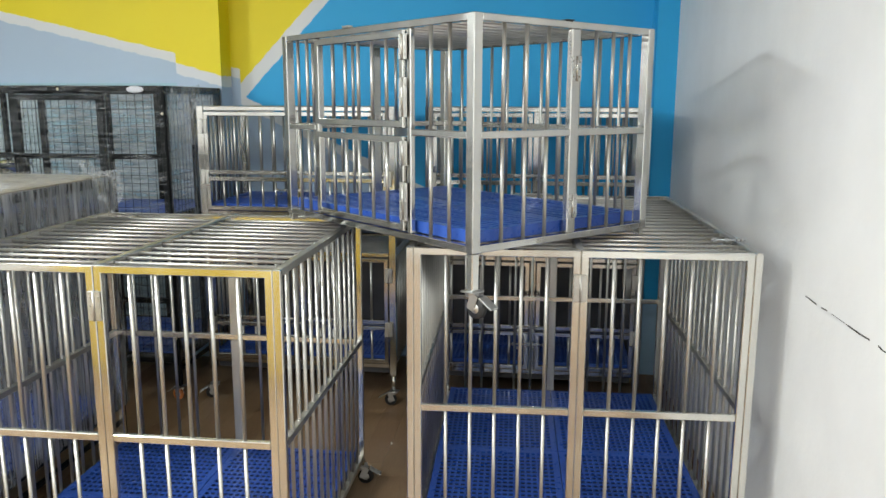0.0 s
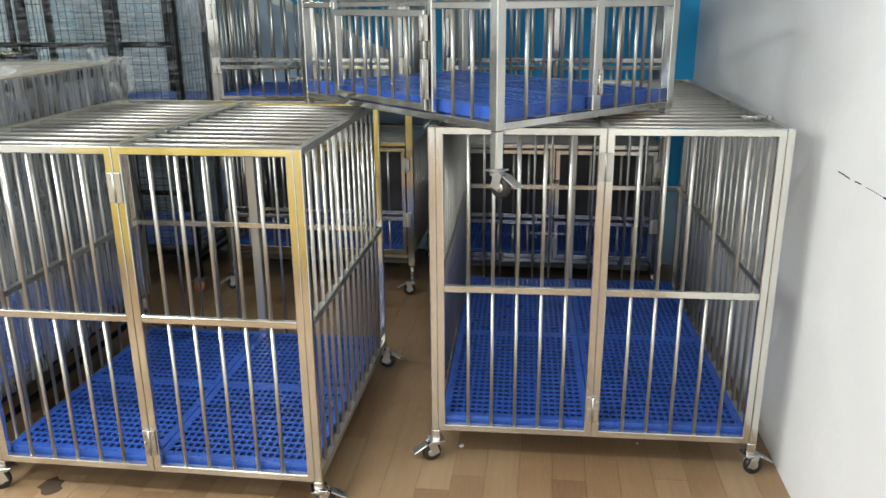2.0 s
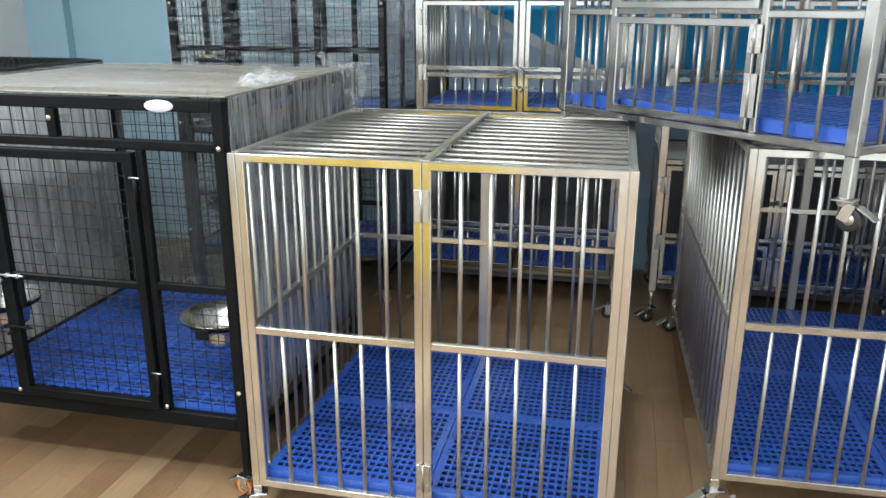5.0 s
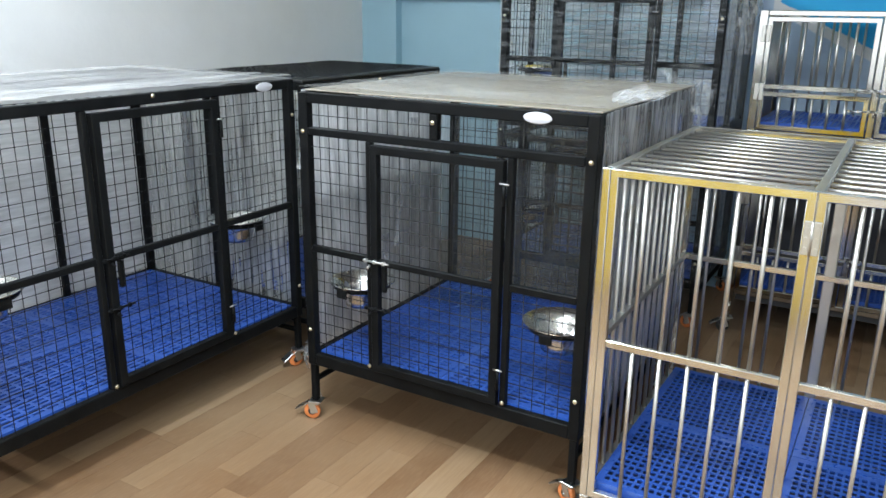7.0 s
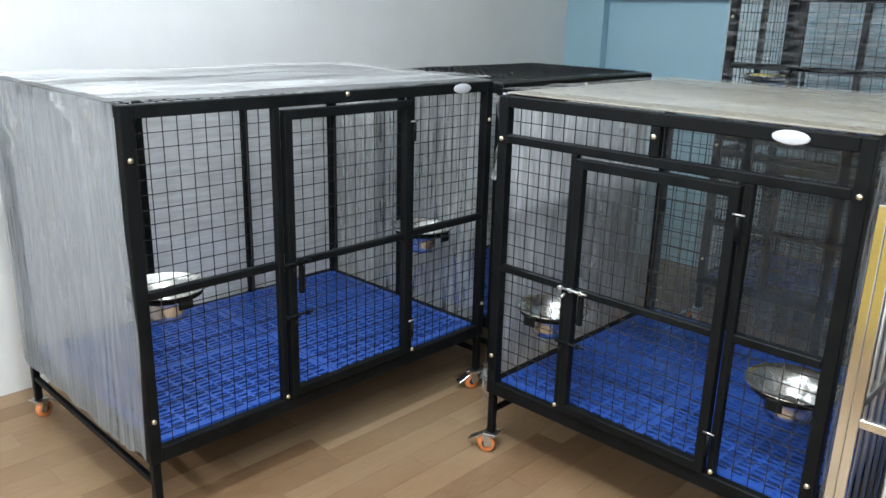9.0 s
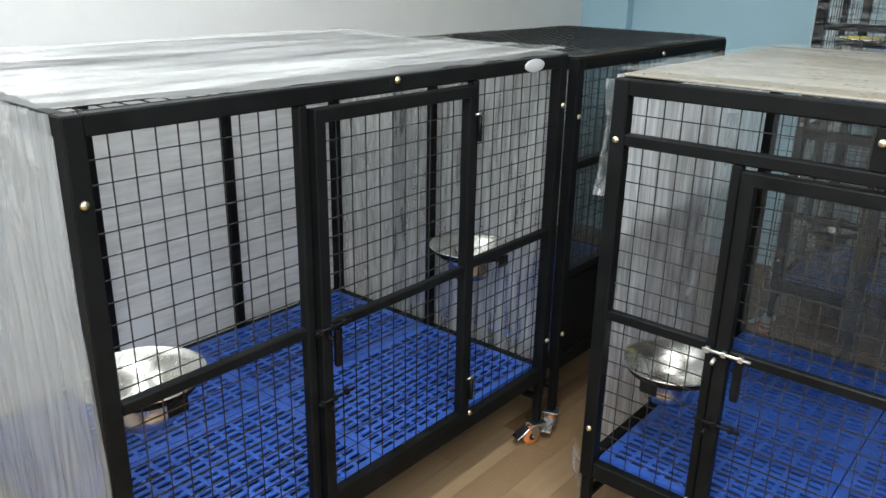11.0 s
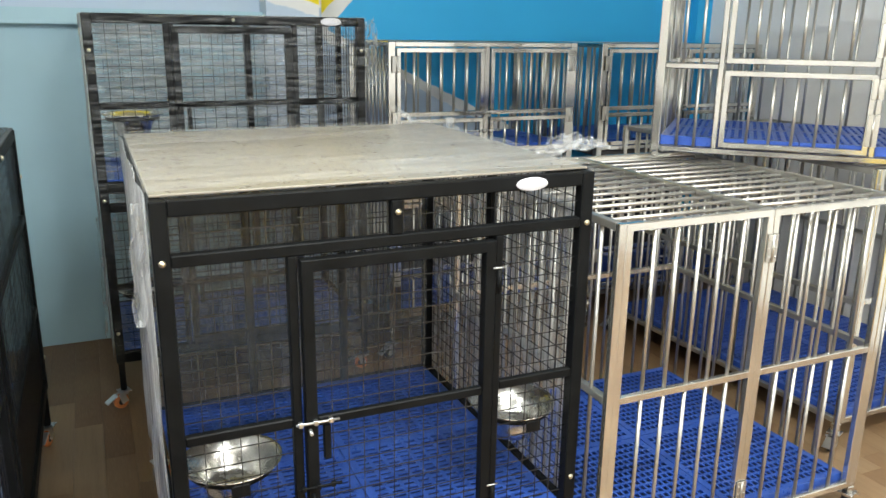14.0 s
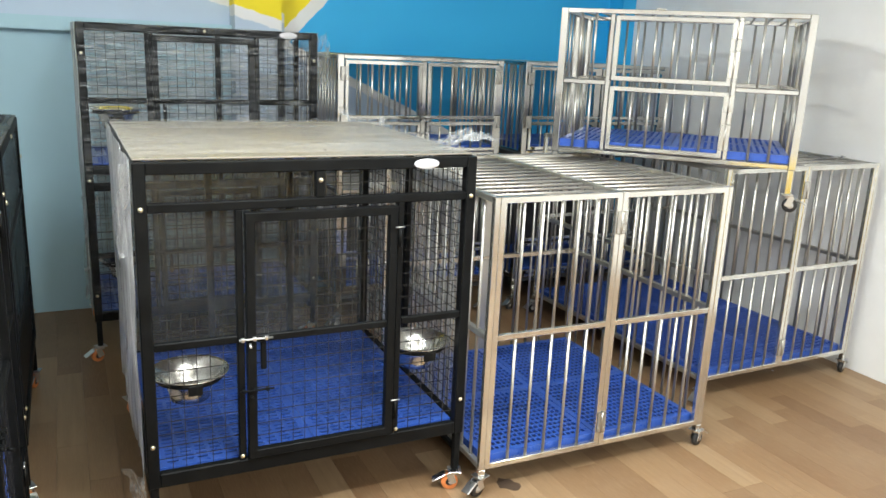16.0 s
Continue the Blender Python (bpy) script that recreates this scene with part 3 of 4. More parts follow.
def black_cage(m, label, w, d, tiers, top_z, legs_z, bolt=None, caster_turns=(200, 160, 20, -20), bare_left=False, right=True):
    """tiers: rows of z0, z1, mid, door, transom."""
    cage = thing("wire_mesh_cage", m, label, "cage", "black wire-mesh cages")
    p = 0.034
    for x in (0, w - p):
        for y in (0, d - p):
            box_part("corner_post", (x, y, legs_z), (x + p, y + p, top_z), BLACK_PAINT, cage)
    for z0, z1, mid, door, transom in tiers:
        black_tier(cage, w, d, z0, z1, mid, door, transom, bolt, not bare_left, right, bare_left)
    for k, (x, y) in enumerate(((0.017, 0.017), (w - 0.017, 0.017), (0.017, d - 0.017), (w - 0.017, d - 0.017))):
        box_part("leg", (x - 0.012, y - 0.012, 0.078), (x + 0.012, y + 0.012, legs_z), BLACK_PAINT, cage)
        caster(cage, x, y, 0.09, ORANGE, caster_turns[k])
    for x in (0.017, w - 0.017):
        box_part("under_rail", (x - 0.009, 0.029, 0.150), (x + 0.009, d - 0.029, 0.168), BLACK_PAINT, cage)
    return cage


def film(cage, kind, x0, x1, z0, z1, y, turn=0, seed=1, crumple=0.012, pleat=0.0, across=False):
    m = pose(x0, y, z0) if not turn else pose(y, x0, z0, 0, 0, 90)
    return part("stretch_film", film_mesh(x1 - x0, z1 - z0, seed, crumple, *((60, 150) if across else (150, 60) if pleat else (40, 36)), across, pleat=pleat), kind, cage, "crumpled clear stretch film", m)


def film_flat(cage, kind, x0, x1, y0, y1, z, seed, crumple=0.006, across=False, name="stretch_film", label="crumpled clear stretch film", pleat=0.0):
    return part(name, film_mesh(x1 - x0, y1 - y0, seed, crumple, 60, 150 if pleat else 60, across, pleat=pleat), kind, cage, label, Matrix(((1, 0, 0, x0), (0, 0, 1, y0), (0, 1, 0, z), (0, 0, 0, 1))))


# ---- room ----
def slab(name, lo, hi, material, label):
    ob = box_part(name, lo, hi, material, None, bevel=0.0)
    return tagged(ob, label, "wall" if "wall" in name else name.split("_")[0], kind="structure")


T_ = 0.15
slab("wall_east", (ROOM_X1, ROOM_Y0, 0), (ROOM_X1 + T_, ROOM_Y1 + T_, ROOM_Z), WHITE_WALL, "white painted plaster wall with a thin crack")
slab("wall_west", (ROOM_X0 - T_, ROOM_Y0, 0), (ROOM_X0, ROOM_Y1 + T_, ROOM_Z), WHITE_WALL, "white painted plaster wall behind the black cages")
slab("wall_south", (ROOM_X0 - T_, ROOM_Y0 - T_, 0), (ROOM_X1 + T_, ROOM_Y0, ROOM_Z), WHITE_WALL, "plain white painted wall")
slab("wall_north", (ROOM_X0, ROOM_Y1, 0), (ROOM_X1, ROOM_Y1 + T_, ROOM_Z), MURAL, "wall painted in yellow, white and blue")
slab("pillar_north", (-1.72, 4.5, 0), (-1.46, ROOM_Y1, ROOM_Z), MURAL_COLUMN, "painted square pillar on the mural wall")
slab("pillar_corner", (0.90, 4.5, 0), (ROOM_X1, ROOM_Y1, ROOM_Z), MURAL, "blue painted corner pillar")
slab("beam_north", (ROOM_X0, 4.58, 1.53), (-1.72, ROOM_Y1, 1.60), BLUE_WALL, "light blue ledge along the painted wall")
slab("pilaster_north", (ROOM_X0, 4.58, 0), (-3.69, ROOM_Y1, 1.53), BLUE_WALL, "light blue pilaster in the corner")
slab("niche_north", (-3.69, 4.645, 0), (-1.72, 4.66, 1.53), BLUE_WALL, "recessed light blue wall panel")
slab("ceiling", (ROOM_X0 - T_, ROOM_Y0 - T_, ROOM_Z), (ROOM_X1 + T_, ROOM_Y1 + T_, ROOM_Z + 0.15), CEILING_WHITE, "plain white ceiling")


# ---- lamps ----
def tube_lamp(m, length, power, label, tip=None):
    """A tube lamp: a thin housing, a glowing tube and its light."""
    lamp = thing("tube_lamp", m, label, "lamp", "tube lamps")
    box_part("housing", (-length / 2, -0.03, 0.0), (length / 2, 0.03, 0.035), CEILING_WHITE, lamp)
    bar_part("tube", (-length / 2 + 0.02, 0, -0.02), (length / 2 - 0.02, 0, -0.02), 0.014, LAMP, lamp)
    data = bpy.data.lights.new("tube_light", "AREA")
    data.shape, data.size, data.size_y, data.energy, data.color = "RECTANGLE", length, 0.06, power, (0.92, 0.985, 0.985)
    ob = new("tube_light", data)
    ob.matrix_basis = m @ pose(0, 0, -0.045 if tip is None else -0.09, tip or 0, 0, 0)
    return lamp


# Unseen ceiling lamps, added and placed to fill the cages with light.
for x, y, turn, power in ((-1.95, 1.2, 90, WEST_POWER), (-1.1, 0.7, 0, MIDDLE_POWER), (0.25, 0.0, 90, EAST_POWER), (-2.2, -1.9, 0, BACK_WEST_POWER), (-0.4, -1.9, 0, BACK_EAST_POWER)):
    tube_lamp(pose(x, y, ROOM_Z - 0.035, 0, 0, turn), 1.2, power, "white ceiling tube lamp, unseen, added for fill light")

tube_lamp(pose(ROOM_X0 + 0.037, 1.5, 2.42) @ Matrix(((0, 0, -1, 0), (1, 0, 0, 0), (0, -1, 0, 0), (0, 0, 0, 1))), 1.2, WALL_POWER, "white tube lamp mounted high on the white wall", 4)

# ---- cages ----
S1 = steel_cage(pose(-0.081, 2.405, 0, 0, 0, 1.6), "stainless steel bar cage on casters beside the white wall", 1.006, 1.39, 0.112, 1.084, 0.595, 5, 17, 5, 17, (2, 2))
steel_cage(pose(-1.378, 2.10, 0), "stainless steel bar cage on casters between two other cages", 1.02, 0.97, 0.100, 1.072, 0.588, 5, 12, 5, 12, (2, 2))


latch(S1, 0.94, 1.088, 0.20)


def kennel(m, label, w, d):
    """A small low cage with an upper and a lower door, standing on two larger cages."""
    z0, z1, mid, p, q = 1.098, 1.722, 1.412, 0.030, 0.020
    cage = thing("small_steel_cage", m, label, "cage", "stainless steel cages")
    for x in (0, w - p):
        for y in (0, d - p):
            box_part("corner_post", (x, y, z0), (x + p, y + p, z1), POLISHED, cage, bevel=0.002)
    for z in (z0, z1 - q, mid - q / 2):
        box_part("rail", (p, d - q - 0.002, z), (w - p, d - 0.002, z + q), POLISHED, cage, bevel=0.002)
        for x in (0.002, w - q - 0.002):
            box_part("rail", (x, p, z), (x + q, d - p, z + q), POLISHED, cage, bevel=0.002)
    for z in (z0, z1 - q):
        box_part("rail", (p, 0.002, z), (w - p, q, z + q), POLISHED, cage, bevel=0.002)
    l, r = 0.235, 0.735
    for x in (l - 0.02, r):
        box_part("upright", (x, 0.002, z0 + q), (x + 0.02, q, z1 - q), POLISHED, cage)
    for a, b in ((p, l - 0.02), (r + 0.02, w - p)):
        box_part("rail", (a, 0.002, mid - q / 2), (b, q, mid + q / 2), POLISHED, cage)
        for lo, hi in ((z0 + q, mid - q / 2), (mid + q / 2, z1 - q)):
            bars_between(cage, 2, (a, 0.012, lo), (b, 0.012, lo), (a, 0.012, hi), (b, 0.012, hi), 0.0057)
    for lo, hi, name in ((mid + 0.012, z1 - q - 0.006, "upper"), (z0 + q + 0.006, mid - 0.012, "lower")):
        bm = bmesh.new()
        s = 0.02
        a, b = l + 0.004, r - 0.004
        ring_into(bm, a, b, lo, hi, s, -0.008, 0.012)
        leaf = part("door", bm, POLISHED, cage, f"{name} barred steel door, closed")
        bars_between(leaf, 5, (a + s, 0.003, lo + s), (b - s, 0.003, lo + s), (a + s, 0.003, hi - s), (b - s, 0.003, hi - s), 0.0057)
        hinge(leaf, r, -0.010, (lo + hi) / 2 - 0.05, 0.11)
        hinge(leaf, r, -0.010, (lo + hi) / 2 + 0.09, 0.07)
    for n, x in ((7, 0.012), (7, w - 0.012)):
        c = d * 0.52
        box_part("upright", (x - 0.011, c - 0.018, z0 + q), (x + 0.011, c + 0.018, z1 - q), POLISHED, cage)
        for a, b in ((p, c - 0.018), (c + 0.018, d - p)):
            for lo, hi in ((z0 + q, mid - q / 2), (mid + q / 2, z1 - q)):
                bars_between(cage, 3, (x, a, lo), (x, b, lo), (x, a, hi), (x, b, hi), 0.0057)
    bars_between(cage, 10, (p, d - 0.012, z0 + q), (w - p, d - 0.012, z0 + q), (p, d - 0.012, z1 - q), (w - p, d - 0.012, z1 - q), 0.0057)
    bars_between(cage, 13, (q, q, z1 - 0.011), (w - q, q, z1 - 0.011), (q, d - q, z1 - 0.011), (w - q, d - q, z1 - 0.011), 0.0057)
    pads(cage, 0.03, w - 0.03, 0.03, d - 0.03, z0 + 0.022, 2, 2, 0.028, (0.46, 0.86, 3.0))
    box_part("leg", (w - 0.030, 0.004, 0.995), (w - 0.004, 0.030, z0), STEEL_DULL, cage, "square steel leg hanging free")
    box_part("leg", (w - 0.030, d - 0.030, 1.079), (w - 0.004, d - 0.004, z0), STEEL_DULL, cage)
    box_part("leg", (0.004, 0.004, 1.075), (0.030, 0.030, z0), STEEL_DULL, cage)
    box_part("leg", (0.004, d - 0.030, 1.075), (0.030, d - 0.004, z0), STEEL_DULL, cage)
    hung = caster(cage, w - 0.017, 0.017, 0.085, BLACK_PLASTIC, 10)
    hung.location.z = 0.918
    for z in (z0 + 0.10, z1 - 0.13):
        part("hinge", MESHES[("hinge", 0.07)], POLISHED, cage, "riveted steel hinge", pose(w + 0.001, d * 0.52, z, 0, 0, 90))
    box_part("door_stop", (0.40, -0.002, z1), (0.44, 0.016, z1 + 0.008), STEEL, cage)
    box_part("tape", (w - 0.024, d * 0.46, z1 + 0.0005), (w + 0.002, d * 0.50, z1 + 0.004), BLACK_PLASTIC, cage, "strip of black tape")
    return cage


kennel(pose(-0.611, 2.965, 0, 0, 0, -44.5), "small stainless steel cage stacked askew on two larger cages", 1.03, 0.745)


def double_cage(m, label, w, d):
    """A two-storey steel cage with four barred doors over blue trays."""
    cage = thing("two_tier_steel_cage", m, label, "cage", "stainless steel cages")
    p, q = 0.034, 0.022
    for x in (0, w - p):
        for y in (0, d - p):
            box_part("corner_post", (x, y, 0.16), (x + p, y + p, 1.476), POLISHED, cage, bevel=0.002)
    c = w / 2
    for z0, z1, mid in ((0.20, 0.78, 0.42), (0.95, 1.476, 1.145)):
        for z in (z0, z1 - q):
            for y in (0.002, d - q - 0.002):
                box_part("rail", (p, y, z), (w - p, y + q, z + q), POLISHED, cage)
            for x in (0.002, w - q - 0.002):
                box_part("rail", (x, p, z), (x + q, d - p, z + q), POLISHED, cage)
        box_part("upright", (c - 0.014, 0.002, z0 + q), (c + 0.014, q, z1 - q), POLISHED, cage)
        for x0, x1 in ((p + 0.003, c - 0.017), (c + 0.017, w - p - 0.003)):
            for lo, hi in ((mid + 0.006, z1 - q - 0.004), (z0 + q + 0.004, mid - 0.006)):
                bm = bmesh.new()
                s = 0.02
                ring_into(bm, x0, x1, lo, hi, s, -0.008, 0.012)
                leaf = part("door", bm, POLISHED, cage, "barred steel door, closed")
                bars_between(leaf, 5, (x0 + s, 0.003, lo + s), (x1 - s, 0.003, lo + s), (x0 + s, 0.003, hi - s), (x1 - s, 0.003, hi - s), 0.006)
                latch(leaf, x1 - 0.05 if x0 < c - 0.1 else x0 - 0.01, lo + 0.014 if lo > mid else hi - 0.06, -0.012)
                hinge(leaf, x0 - 0.003 if x0 < c - 0.1 else x1 + 0.003, -0.010, (lo + hi) / 2 + 0.08, 0.07)
        for x in (0.012, w - 0.012):
            bars_between(cage, 9, (x, p, z0 + q), (x, d - p, z0 + q), (x, p, z1 - q), (x, d - p, z1 - q), 0.007)
        bars_between(cage, 12, (p, d - 0.012, z0 + q), (w - p, d - 0.012, z0 + q), (p, d - 0.012, z1 - q), (w - p, d - 0.012, z1 - q), 0.006)
        bars_between(cage, 10, (q, q, z1 - 0.011), (q, d - q, z1 - 0.011), (w - q, q, z1 - 0.011), (w - q, d - q, z1 - 0.011), 0.007)
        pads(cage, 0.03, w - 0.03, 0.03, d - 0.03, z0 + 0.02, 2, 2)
        # A dark panel, added at the lower back, stands in for deep shade.
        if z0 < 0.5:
            box_part("back_panel", (p, d - 0.034, z0 + q), (w - p, d - 0.030, z1 - q), DARK_TRAY, cage, "dark panel added to shade the lower back")
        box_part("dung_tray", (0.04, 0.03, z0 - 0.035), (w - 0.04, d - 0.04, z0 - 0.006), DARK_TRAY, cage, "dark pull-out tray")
    for x, y, t in ((0.017, 0.017, 200), (w - 0.017, 0.017, 170), (0.017, d - 0.017, 20), (w - 0.017, d - 0.017, 30)):
        caster(cage, x, y, 0.165, BLACK_PLASTIC, t)
    return cage


double_cage(pose(-1.335, 3.86, 0), "two-tier stainless steel cage against the painted wall", 0.965, 0.60)
double_cage(pose(-0.225, 3.86, 0), "two-tier stainless steel cage against the painted wall", 1.03, 0.60)

K1 = black_cage(pose(-2.452, 2.165, 0), "black wire-mesh cage on orange casters, topped with a wrapped beige board", 1.036, 1.03, [(0.225, 1.195, 0.665, (0.288, 0.768), 1.082)], 1.195, 0.225, bare_left=True)
K2 = black_cage(pose(-2.778, 1.165, 0, 0, 0, 90), "long black wire-mesh cage wrapped in stretch film beside the white wall", 1.355, 0.93, [(0.225, 1.195, 0.705, (0.452, 0.952), None)], 1.195, 0.225, BLACK_PAINT, bare_left=True, right=False)
K3 = black_cage(pose(-2.778, 2.575, 0, 0, 0, 90), "black wire-mesh cage with a dark mesh top behind the long cage", 1.045, 0.70, [(0.225, 1.180, 0.665, None, None)], 1.180, 0.225)
K4 = black_cage(pose(-2.535, 3.80, 0), "tall two-tier black wire-mesh cage wrapped in stretch film", 1.075, 0.68, [(0.20, 0.86, 0.52, (0.30, 0.77), None), (0.90, 1.57, 1.235, (0.30, 0.77), None)], 1.57, 0.20, BLACK_PAINT)

for cage, w, spots in ((K1, 1.036, ((0.017, 1.068), (1.019, 1.068), (0.518, 1.135), (0.017, 0.362), (0.275, 0.285), (0.781, 0.285), (1.019, 0.355))),
                       (K2, 1.355, ((0.017, 1.062), (1.338, 1.062), (0.69, 1.186), (0.017, 0.355), (0.445, 0.28), (0.97, 0.28), (1.338, 0.36))),
                       (K3, 1.045, ((0.017, 1.02), (1.028, 1.02), (0.017, 0.35), (1.028, 0.35), (0.52, 1.16))),
                       (K4, 1.075, ((0.017, 1.438), (1.058, 1.438), (0.54, 1.553), (0.017, 0.875), (0.017, 0.33), (1.058, 0.33)))):
    for x, z in spots:
        rivet(cage, x, z)
badge(K1, 0.857, 1.176)
badge(K2, 1.19, 1.178)
badge(K4, 0.93, 1.552)

# boards and stretch film over the black cages
box_part("top_board", (0.004, 0.030, 1.197), (1.032, 1.03, 1.203), BOARD, K1, "beige board covered with film")
film_flat(K1, FILM_TOP, -0.004, 1.042, 0.006, 1.034, 1.2115, 11, 0.004, True, pleat=0.0016)
film(K1, FILM_SIDE, 0.026, 1.03, 0.24, 1.20, -0.006, 90, 12, 0.006, 0.0025)
film(K1, FILM_STREAK, 0.02, 1.03, 0.24, 1.20, 1.046, 90, 13, 0.010, 0.003)
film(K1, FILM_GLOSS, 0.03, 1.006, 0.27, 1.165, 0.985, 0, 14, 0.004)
part("wire_mesh", wire_mesh(1.287, 0.862), WIRE_BLACK, K2, "black welded wire mesh", Matrix(((1, 0, 0, 0.034), (0, 0, 1, 0.034), (0, 1, 0, 1.186), (0, 0, 0, 1))))


def slanted(sheet, reach, back):
    """Draws the front edge of a top sheet back towards its left end, where the wires lie bare."""
    for v in sheet.data.vertices:
        bare = back * max(0.0, 1 - v.co.x / reach)
        v.co.z = bare + v.co.z * (0.92 - bare) / 0.92


slanted(film_flat(K2, SHEET, 0.0, 1.355, 0.010, 0.93, 1.1985, 20, 0.0012, name="top_sheet", label="white packing sheet under the film"), 0.32, 0.06)
slanted(film_flat(K2, FILM_TOP_GLINTS, -0.004, 1.36, 0.006, 0.934, 1.2085, 21, 0.004, True, pleat=0.0022), 0.32, 0.06)
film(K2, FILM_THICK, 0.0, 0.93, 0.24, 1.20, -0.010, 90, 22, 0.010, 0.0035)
film(K2, FILM_INNER, 0.03, 0.93, 0.24, 1.20, 1.365, 90, 23, 0.010, 0.003)
film(K2, FILM_BACK, 0.03, 1.325, 0.27, 1.165, 0.921, 0, 24, 0.003)
part("wire_mesh", wire_mesh(0.977, 0.632), WIRE_BLACK, K3, "black welded wire mesh", Matrix(((1, 0, 0, 0.034), (0, 0, 1, 0.034), (0, 1, 0, 1.1925), (0, 0, 0, 1))))
box_part("top_panel", (0.0, 0.004, 1.182), (1.045, 0.70, 1.186), DARK_TRAY, K3, "dark flat top panel")
film(K3, FILM_THIN, 0.0, 1.045, 0.24, 1.17, 0.71, 0, 31)
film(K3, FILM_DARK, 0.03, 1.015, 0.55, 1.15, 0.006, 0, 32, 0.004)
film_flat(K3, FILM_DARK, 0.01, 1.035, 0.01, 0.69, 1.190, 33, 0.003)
film(K4, FILM_SIDE, 0.0, 0.68, 0.22, 1.57, -0.006, 90, 41)
film(K4, FILM_THIN, 0.0, 0.68, 0.22, 1.57, 1.082, 90, 42)
film(K4, FILM_HAZE, 0.0, 1.075, 0.24, 1.575, -0.026, 0, 45, 0.005, 0.003, True)
film(K4, FILM_BRIGHT, 0.03, 1.045, 0.93, 1.54, 0.662, 0, 43, 0.004, 0.004, True)
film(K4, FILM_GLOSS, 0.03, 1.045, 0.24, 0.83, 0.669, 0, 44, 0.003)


def flap(cage, kind, w, h, m, seed, crumple=0.03):
    """A loose end of film that hangs from a cage."""
    me = film_mesh(w, h, seed, crumple, 16, 20, False, 0.35)
    return part("film_flap", me, kind, cage, "loose crumpled end of stretch film", m)


flap(K1, FILM_LOOSE, 0.05, 0.27, pose(-0.056, 0.03, 0.92, 0, 5, 10), 61)
for z, seed in ((0.30, 81), (0.52, 82), (0.74, 83)):
    flap(K1, FILM_LOOSE, 0.055, 0.30, pose(-0.022, 0.30 + z * 0.5, z, 0, 3, 60), seed, 0.02)
flap(K1, FILM_LOOSE, 0.10, 0.22, pose(-0.03, 0.10, 0.06, 8, 0, -60), 62, 0.02)
flap(K1, FILM_LOOSE, 0.26, 0.13, pose(1.035, 0.03, 1.222, 83, 0, 94), 63, 0.022)
flap(K1, FILM_LOOSE, 0.20, 0.10, pose(1.02, 0.08, 1.232, 76, 0, 99), 67, 0.028)
flap(K1, FILM_LOOSE, 0.18, 0.10, pose(0.90, 0.96, 1.207, -70, 6, 12), 65, 0.03)
flap(K2, FILM_LOOSE, 0.20, 0.26, pose(-0.016, 0.62, 0.94, 0, 0, 90), 71, 0.02)
flap(K2, FILM_LOOSE, 0.30, 0.12, pose(-0.018, 0.02, 1.08, 0, 0, 90), 72, 0.02)
flap(K1, FILM_LOOSE, 0.16, 0.20, pose(1.052, 0.85, 1.03, 0, 0, 80), 64, 0.03)
flap(K2, FILM_LOOSE, 0.16, 0.30, pose(-0.012, 0.06, 0.90, 0, 4, 90), 66, 0.02)
flap(K2, FILM_LOOSE, 0.16, 0.12, pose(0.06, 0.90, 1.04, 0, 0, 0), 68, 0.02)
flap(K4, FILM_LOOSE, 0.22, 0.28, pose(1.09, 0.02, 1.27, 0, -8, 60), 69, 0.03)
flap(K4, FILM_LOOSE, 0.08, 0.50, pose(-0.05, 0.05, 0.30, 0, 4, 30), 70, 0.02)

bowl(pose(-2.307, 2.304, 0.522), "steel bowl in a black ring inside the wire-mesh cage")
bowl(pose(-1.546, 2.304, 0.528), "steel bowl in a black ring inside the wire-mesh cage")
bowl(pose(-2.93, 1.315, 0.66, 0, 0, 90), "steel bowl in a black ring inside the long cage")
bowl(pose(-2.972, 2.368, 0.640, 0, 0, 90), "steel bowl in a black ring inside the long cage")
bowl(pose(-2.383, 3.94, 1.18), "steel bowl in a black ring in the two-tier cage")
bowl(pose(-2.383, 3.94, 0.46), "steel bowl in a black ring in the two-tier cage")

# a broken crack line across the white wall
crack = bmesh.new()
rc = random.Random(3)
yy, zz = 2.33, 0.992
while yy > 0.6:
    step = 0.02 + rc.random() * 0.05
    ny, nz = yy - step, 0.992 + 0.004 * (rc.random() - 0.5) + 0.006 * (2.33 - yy)
    if rc.random() < 0.82:
        t = 0.0007 + 0.0016 * rc.random()
        crack.faces.new([crack.verts.new((ROOM_X1 - 0.0012, a, b)) for a, b in ((yy, zz - t), (ny, nz - t), (ny, nz + t), (yy, zz + t))])
    yy, zz = ny, nz
tagged(part("wall_crack", crack, CRACK, None), "thin dark crack across the white wall", "crack", kind="structure")


def cabinet():
    """An unseen yellow block, cabinet-shaped by guess, added for the yellow that the steel posts mirror."""
    cab = thing("yellow_reflection_block", pose(-2.35, -0.50, 0), "unseen yellow block shaped like a low cabinet, for post reflections", "cabinet")
    box_part("body", (0, 0, 0.02), (1.40, 0.54, 0.70), YELLOW_PAINT, cab)
    box_part("top", (-0.01, -0.01, 0.70), (1.41, 0.57, 0.72), YELLOW_PAINT, cab)
    box_part("plinth", (0.02, 0.02, 0.0), (1.38, 0.52, 0.02), BLACK_PAINT, cab)
    for x in (0.008, 0.704):
        box_part("door", (x, 0.541, 0.03), (x + 0.688, 0.557, 0.69), YELLOW_PAINT, cab)


cabinet()

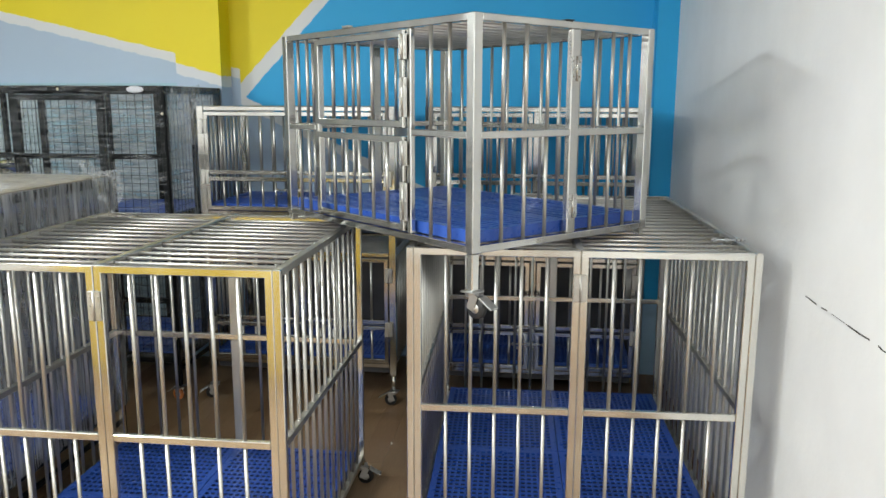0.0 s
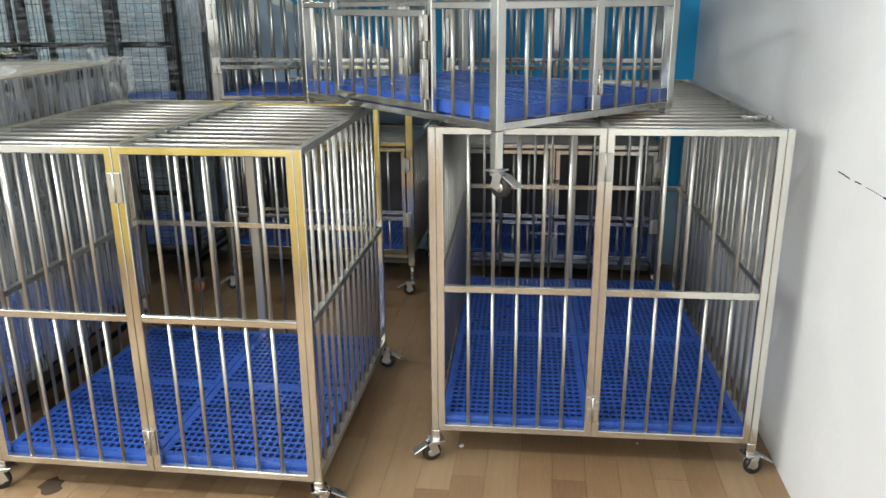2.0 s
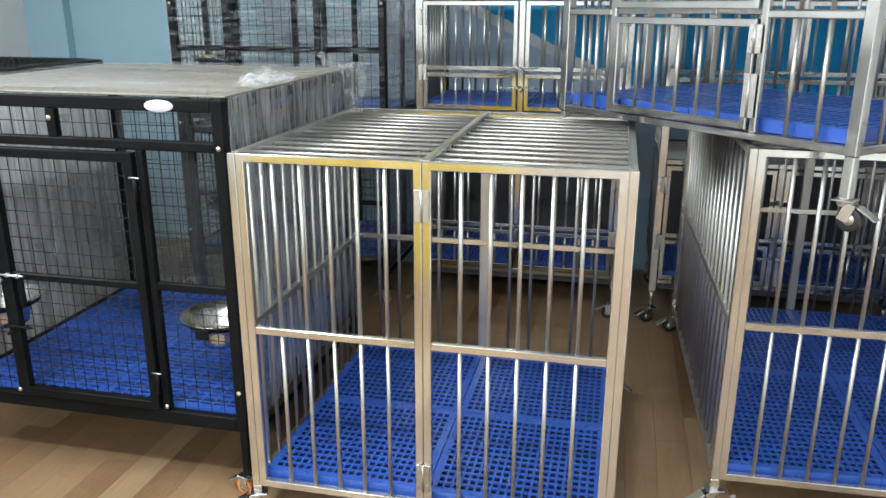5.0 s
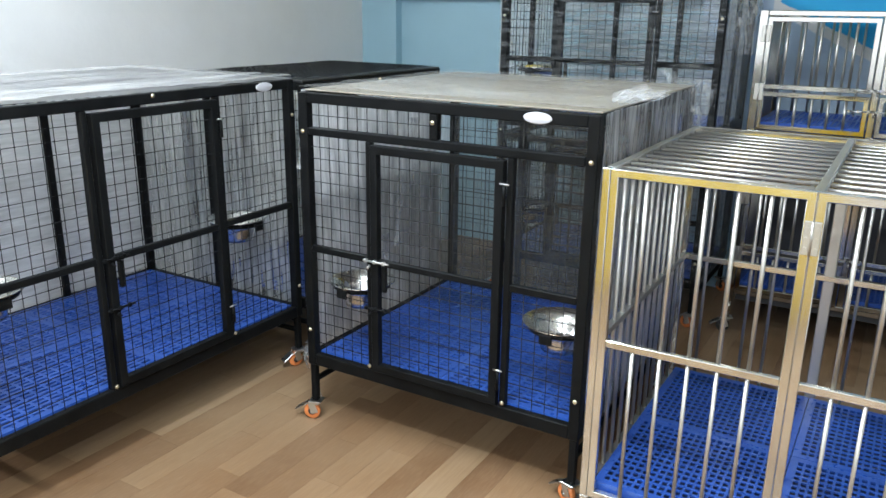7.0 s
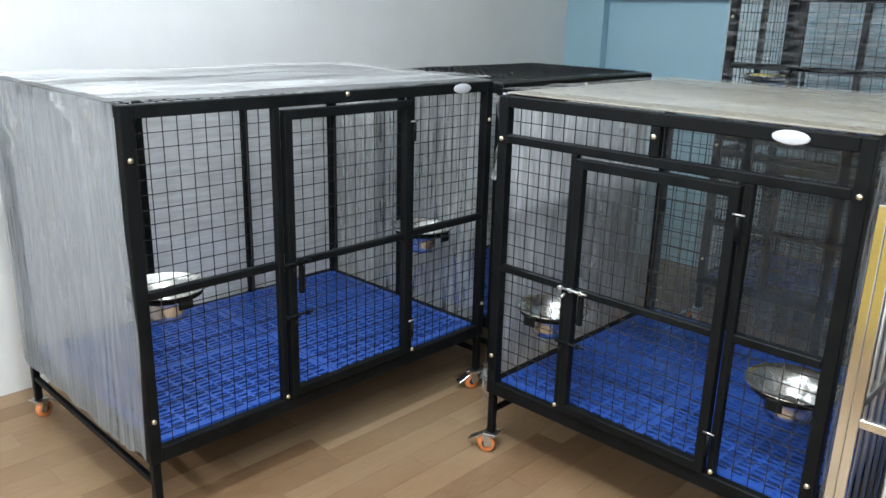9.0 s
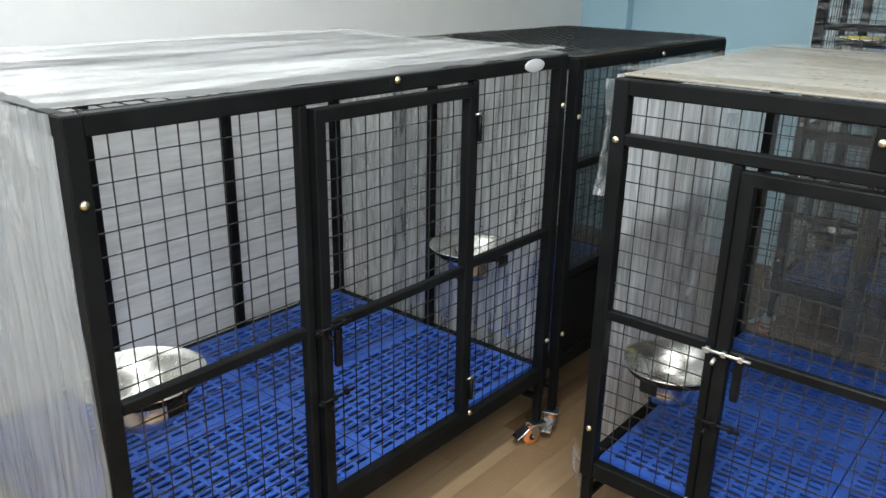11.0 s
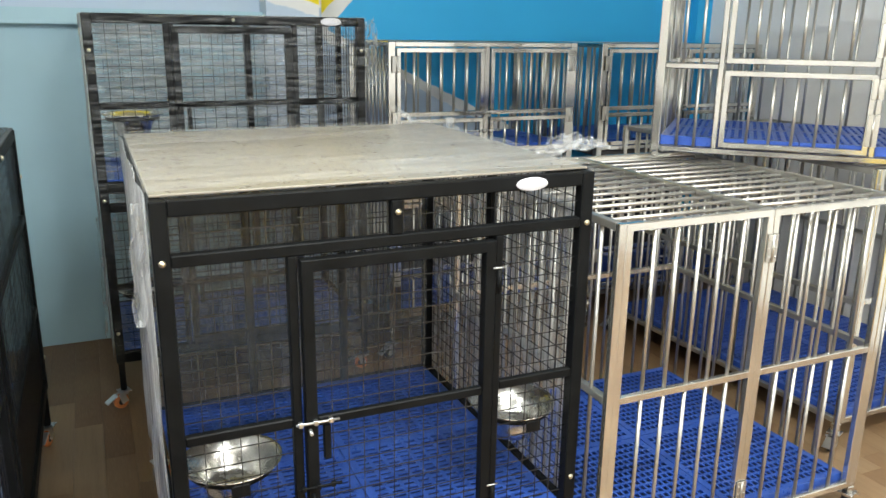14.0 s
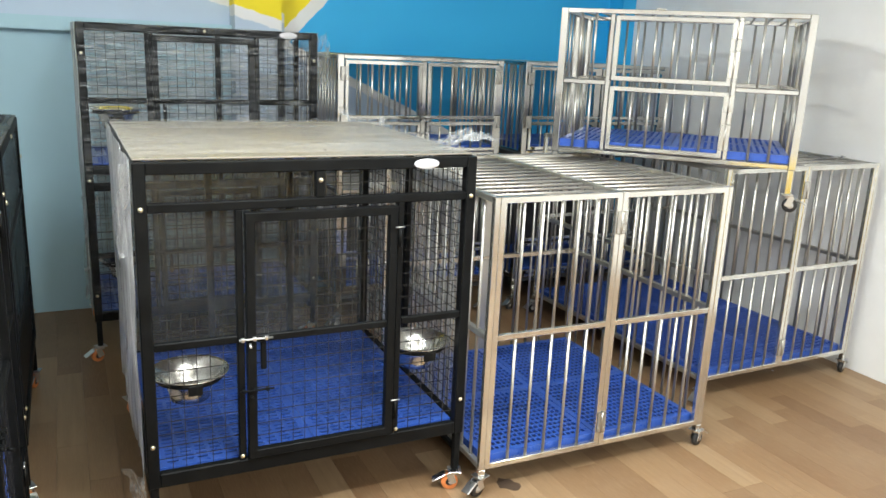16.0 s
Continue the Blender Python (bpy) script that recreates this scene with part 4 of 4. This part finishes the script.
# small scraps and a stain on the floor
def scrap(x, y, size, seed, material, name, label, flat=False):
    r = random.Random(seed)
    bm = bmesh.new()
    n = 14
    h = 0.0006 if flat else size * 0.45
    ring = [(size * (0.7 + 0.5 * r.random()) * math.cos(2 * math.pi * k / n), size * (0.5 + 0.45 * r.random()) * math.sin(2 * math.pi * k / n)) for k in range(n)]
    low = [bm.verts.new((a, b, 0)) for a, b in ring]
    top = [bm.verts.new((a * 0.8, b * 0.8, h * (1 if flat else 0.6 + 0.5 * r.random()))) for a, b in ring]
    for k in range(n):
        bm.faces.new((low[k], low[(k + 1) % n], top[(k + 1) % n], top[k]))
    bm.faces.new(top)
    ob = part(name, bm, material, None, at=pose(x, y, 0.0003, 0, 0, 40 * seed))
    return tagged(ob, label, "scrap" if not flat else "stain", kind="structure" if flat else "")


scrap(0.005, 2.503, 0.011, 1, BADGE, "paper_scrap", "small white scrap of plastic on the wood floor")
scrap(0.589, 2.583, 0.007, 2, BADGE, "paper_scrap", "tiny white scrap lying on the wood floor")
scrap(-1.235, 2.135, 0.05, 3, UNDERLAY, "floor_stain", "dark brown stain on the plank floor", True)

# ---- floor, last ----
floor_bm = bmesh.new()
box_into(floor_bm, ROOM_X0 - T_, ROOM_X1 + T_, ROOM_Y0 - T_, ROOM_Y1 + T_, -0.2, -0.005)
floor = tagged(part("floor", floor_bm, UNDERLAY, None), "brown wood-look plank floor", "floor", kind="structure")
PLANK_W, PLANK_L = 0.104, 0.72


def plank_mesh(w, l):
    def make(bm):
        g = 0.0004
        top = [bm.verts.new((x, y, 0.0)) for x, y in ((g, g), (w - g, g), (w - g, l - g), (g, l - g))]
        low = [bm.verts.new((x, y, -0.0045)) for x, y in ((0, 0), (w, 0), (w, l), (0, l))]
        bm.faces.new(top)
        for i in range(4):
            bm.faces.new((low[i], low[(i + 1) % 4], top[(i + 1) % 4], top[i]))
    return cached(("plank", round(w, 4), round(l, 4)), make)


rnd = random.Random(7)
rest_verts, rest_faces, near = [], [], 0
for i in range(int((ROOM_X1 - ROOM_X0) / PLANK_W) + 1):
    x = ROOM_X0 + i * PLANK_W
    y = ROOM_Y0 - rnd.random() * PLANK_L
    while y < ROOM_Y1:
        y0, y1 = max(y, ROOM_Y0), min(y + PLANK_L, ROOM_Y1)
        w = min(PLANK_W, ROOM_X1 - x)
        if y1 - y0 > 0.02 and w > 0.01:
            if near < 300 and 0.9 < y0 < 3.2 and -3.0 < x and y1 - y0 > PLANK_L - 0.001 and w > PLANK_W - 0.001:
                ob = part("plank", plank_mesh(PLANK_W, PLANK_L), FLOOR_WOOD, floor, at=pose(x, y0, 0))
                near += 1
            else:
                n = len(rest_verts)
                g = 0.0004
                rest_verts.extend([(x + g, y0 + g, 0), (x + w - g, y0 + g, 0), (x + w - g, y1 - g, 0), (x + g, y1 - g, 0),
                                   (x, y0, -0.0045), (x + w, y0, -0.0045), (x + w, y1, -0.0045), (x, y1, -0.0045)])
                rest_faces.extend([(n, n + 1, n + 2, n + 3)] + [(n + 4 + k, n + 4 + (k + 1) % 4, n + (k + 1) % 4, n + k) for k in range(4)])
        y += PLANK_L
me = bpy.data.meshes.new("planks")
me.from_pydata(rest_verts, [], rest_faces)
tagged(part("planks", me, FLOOR_WOOD, floor), kind="stuff")
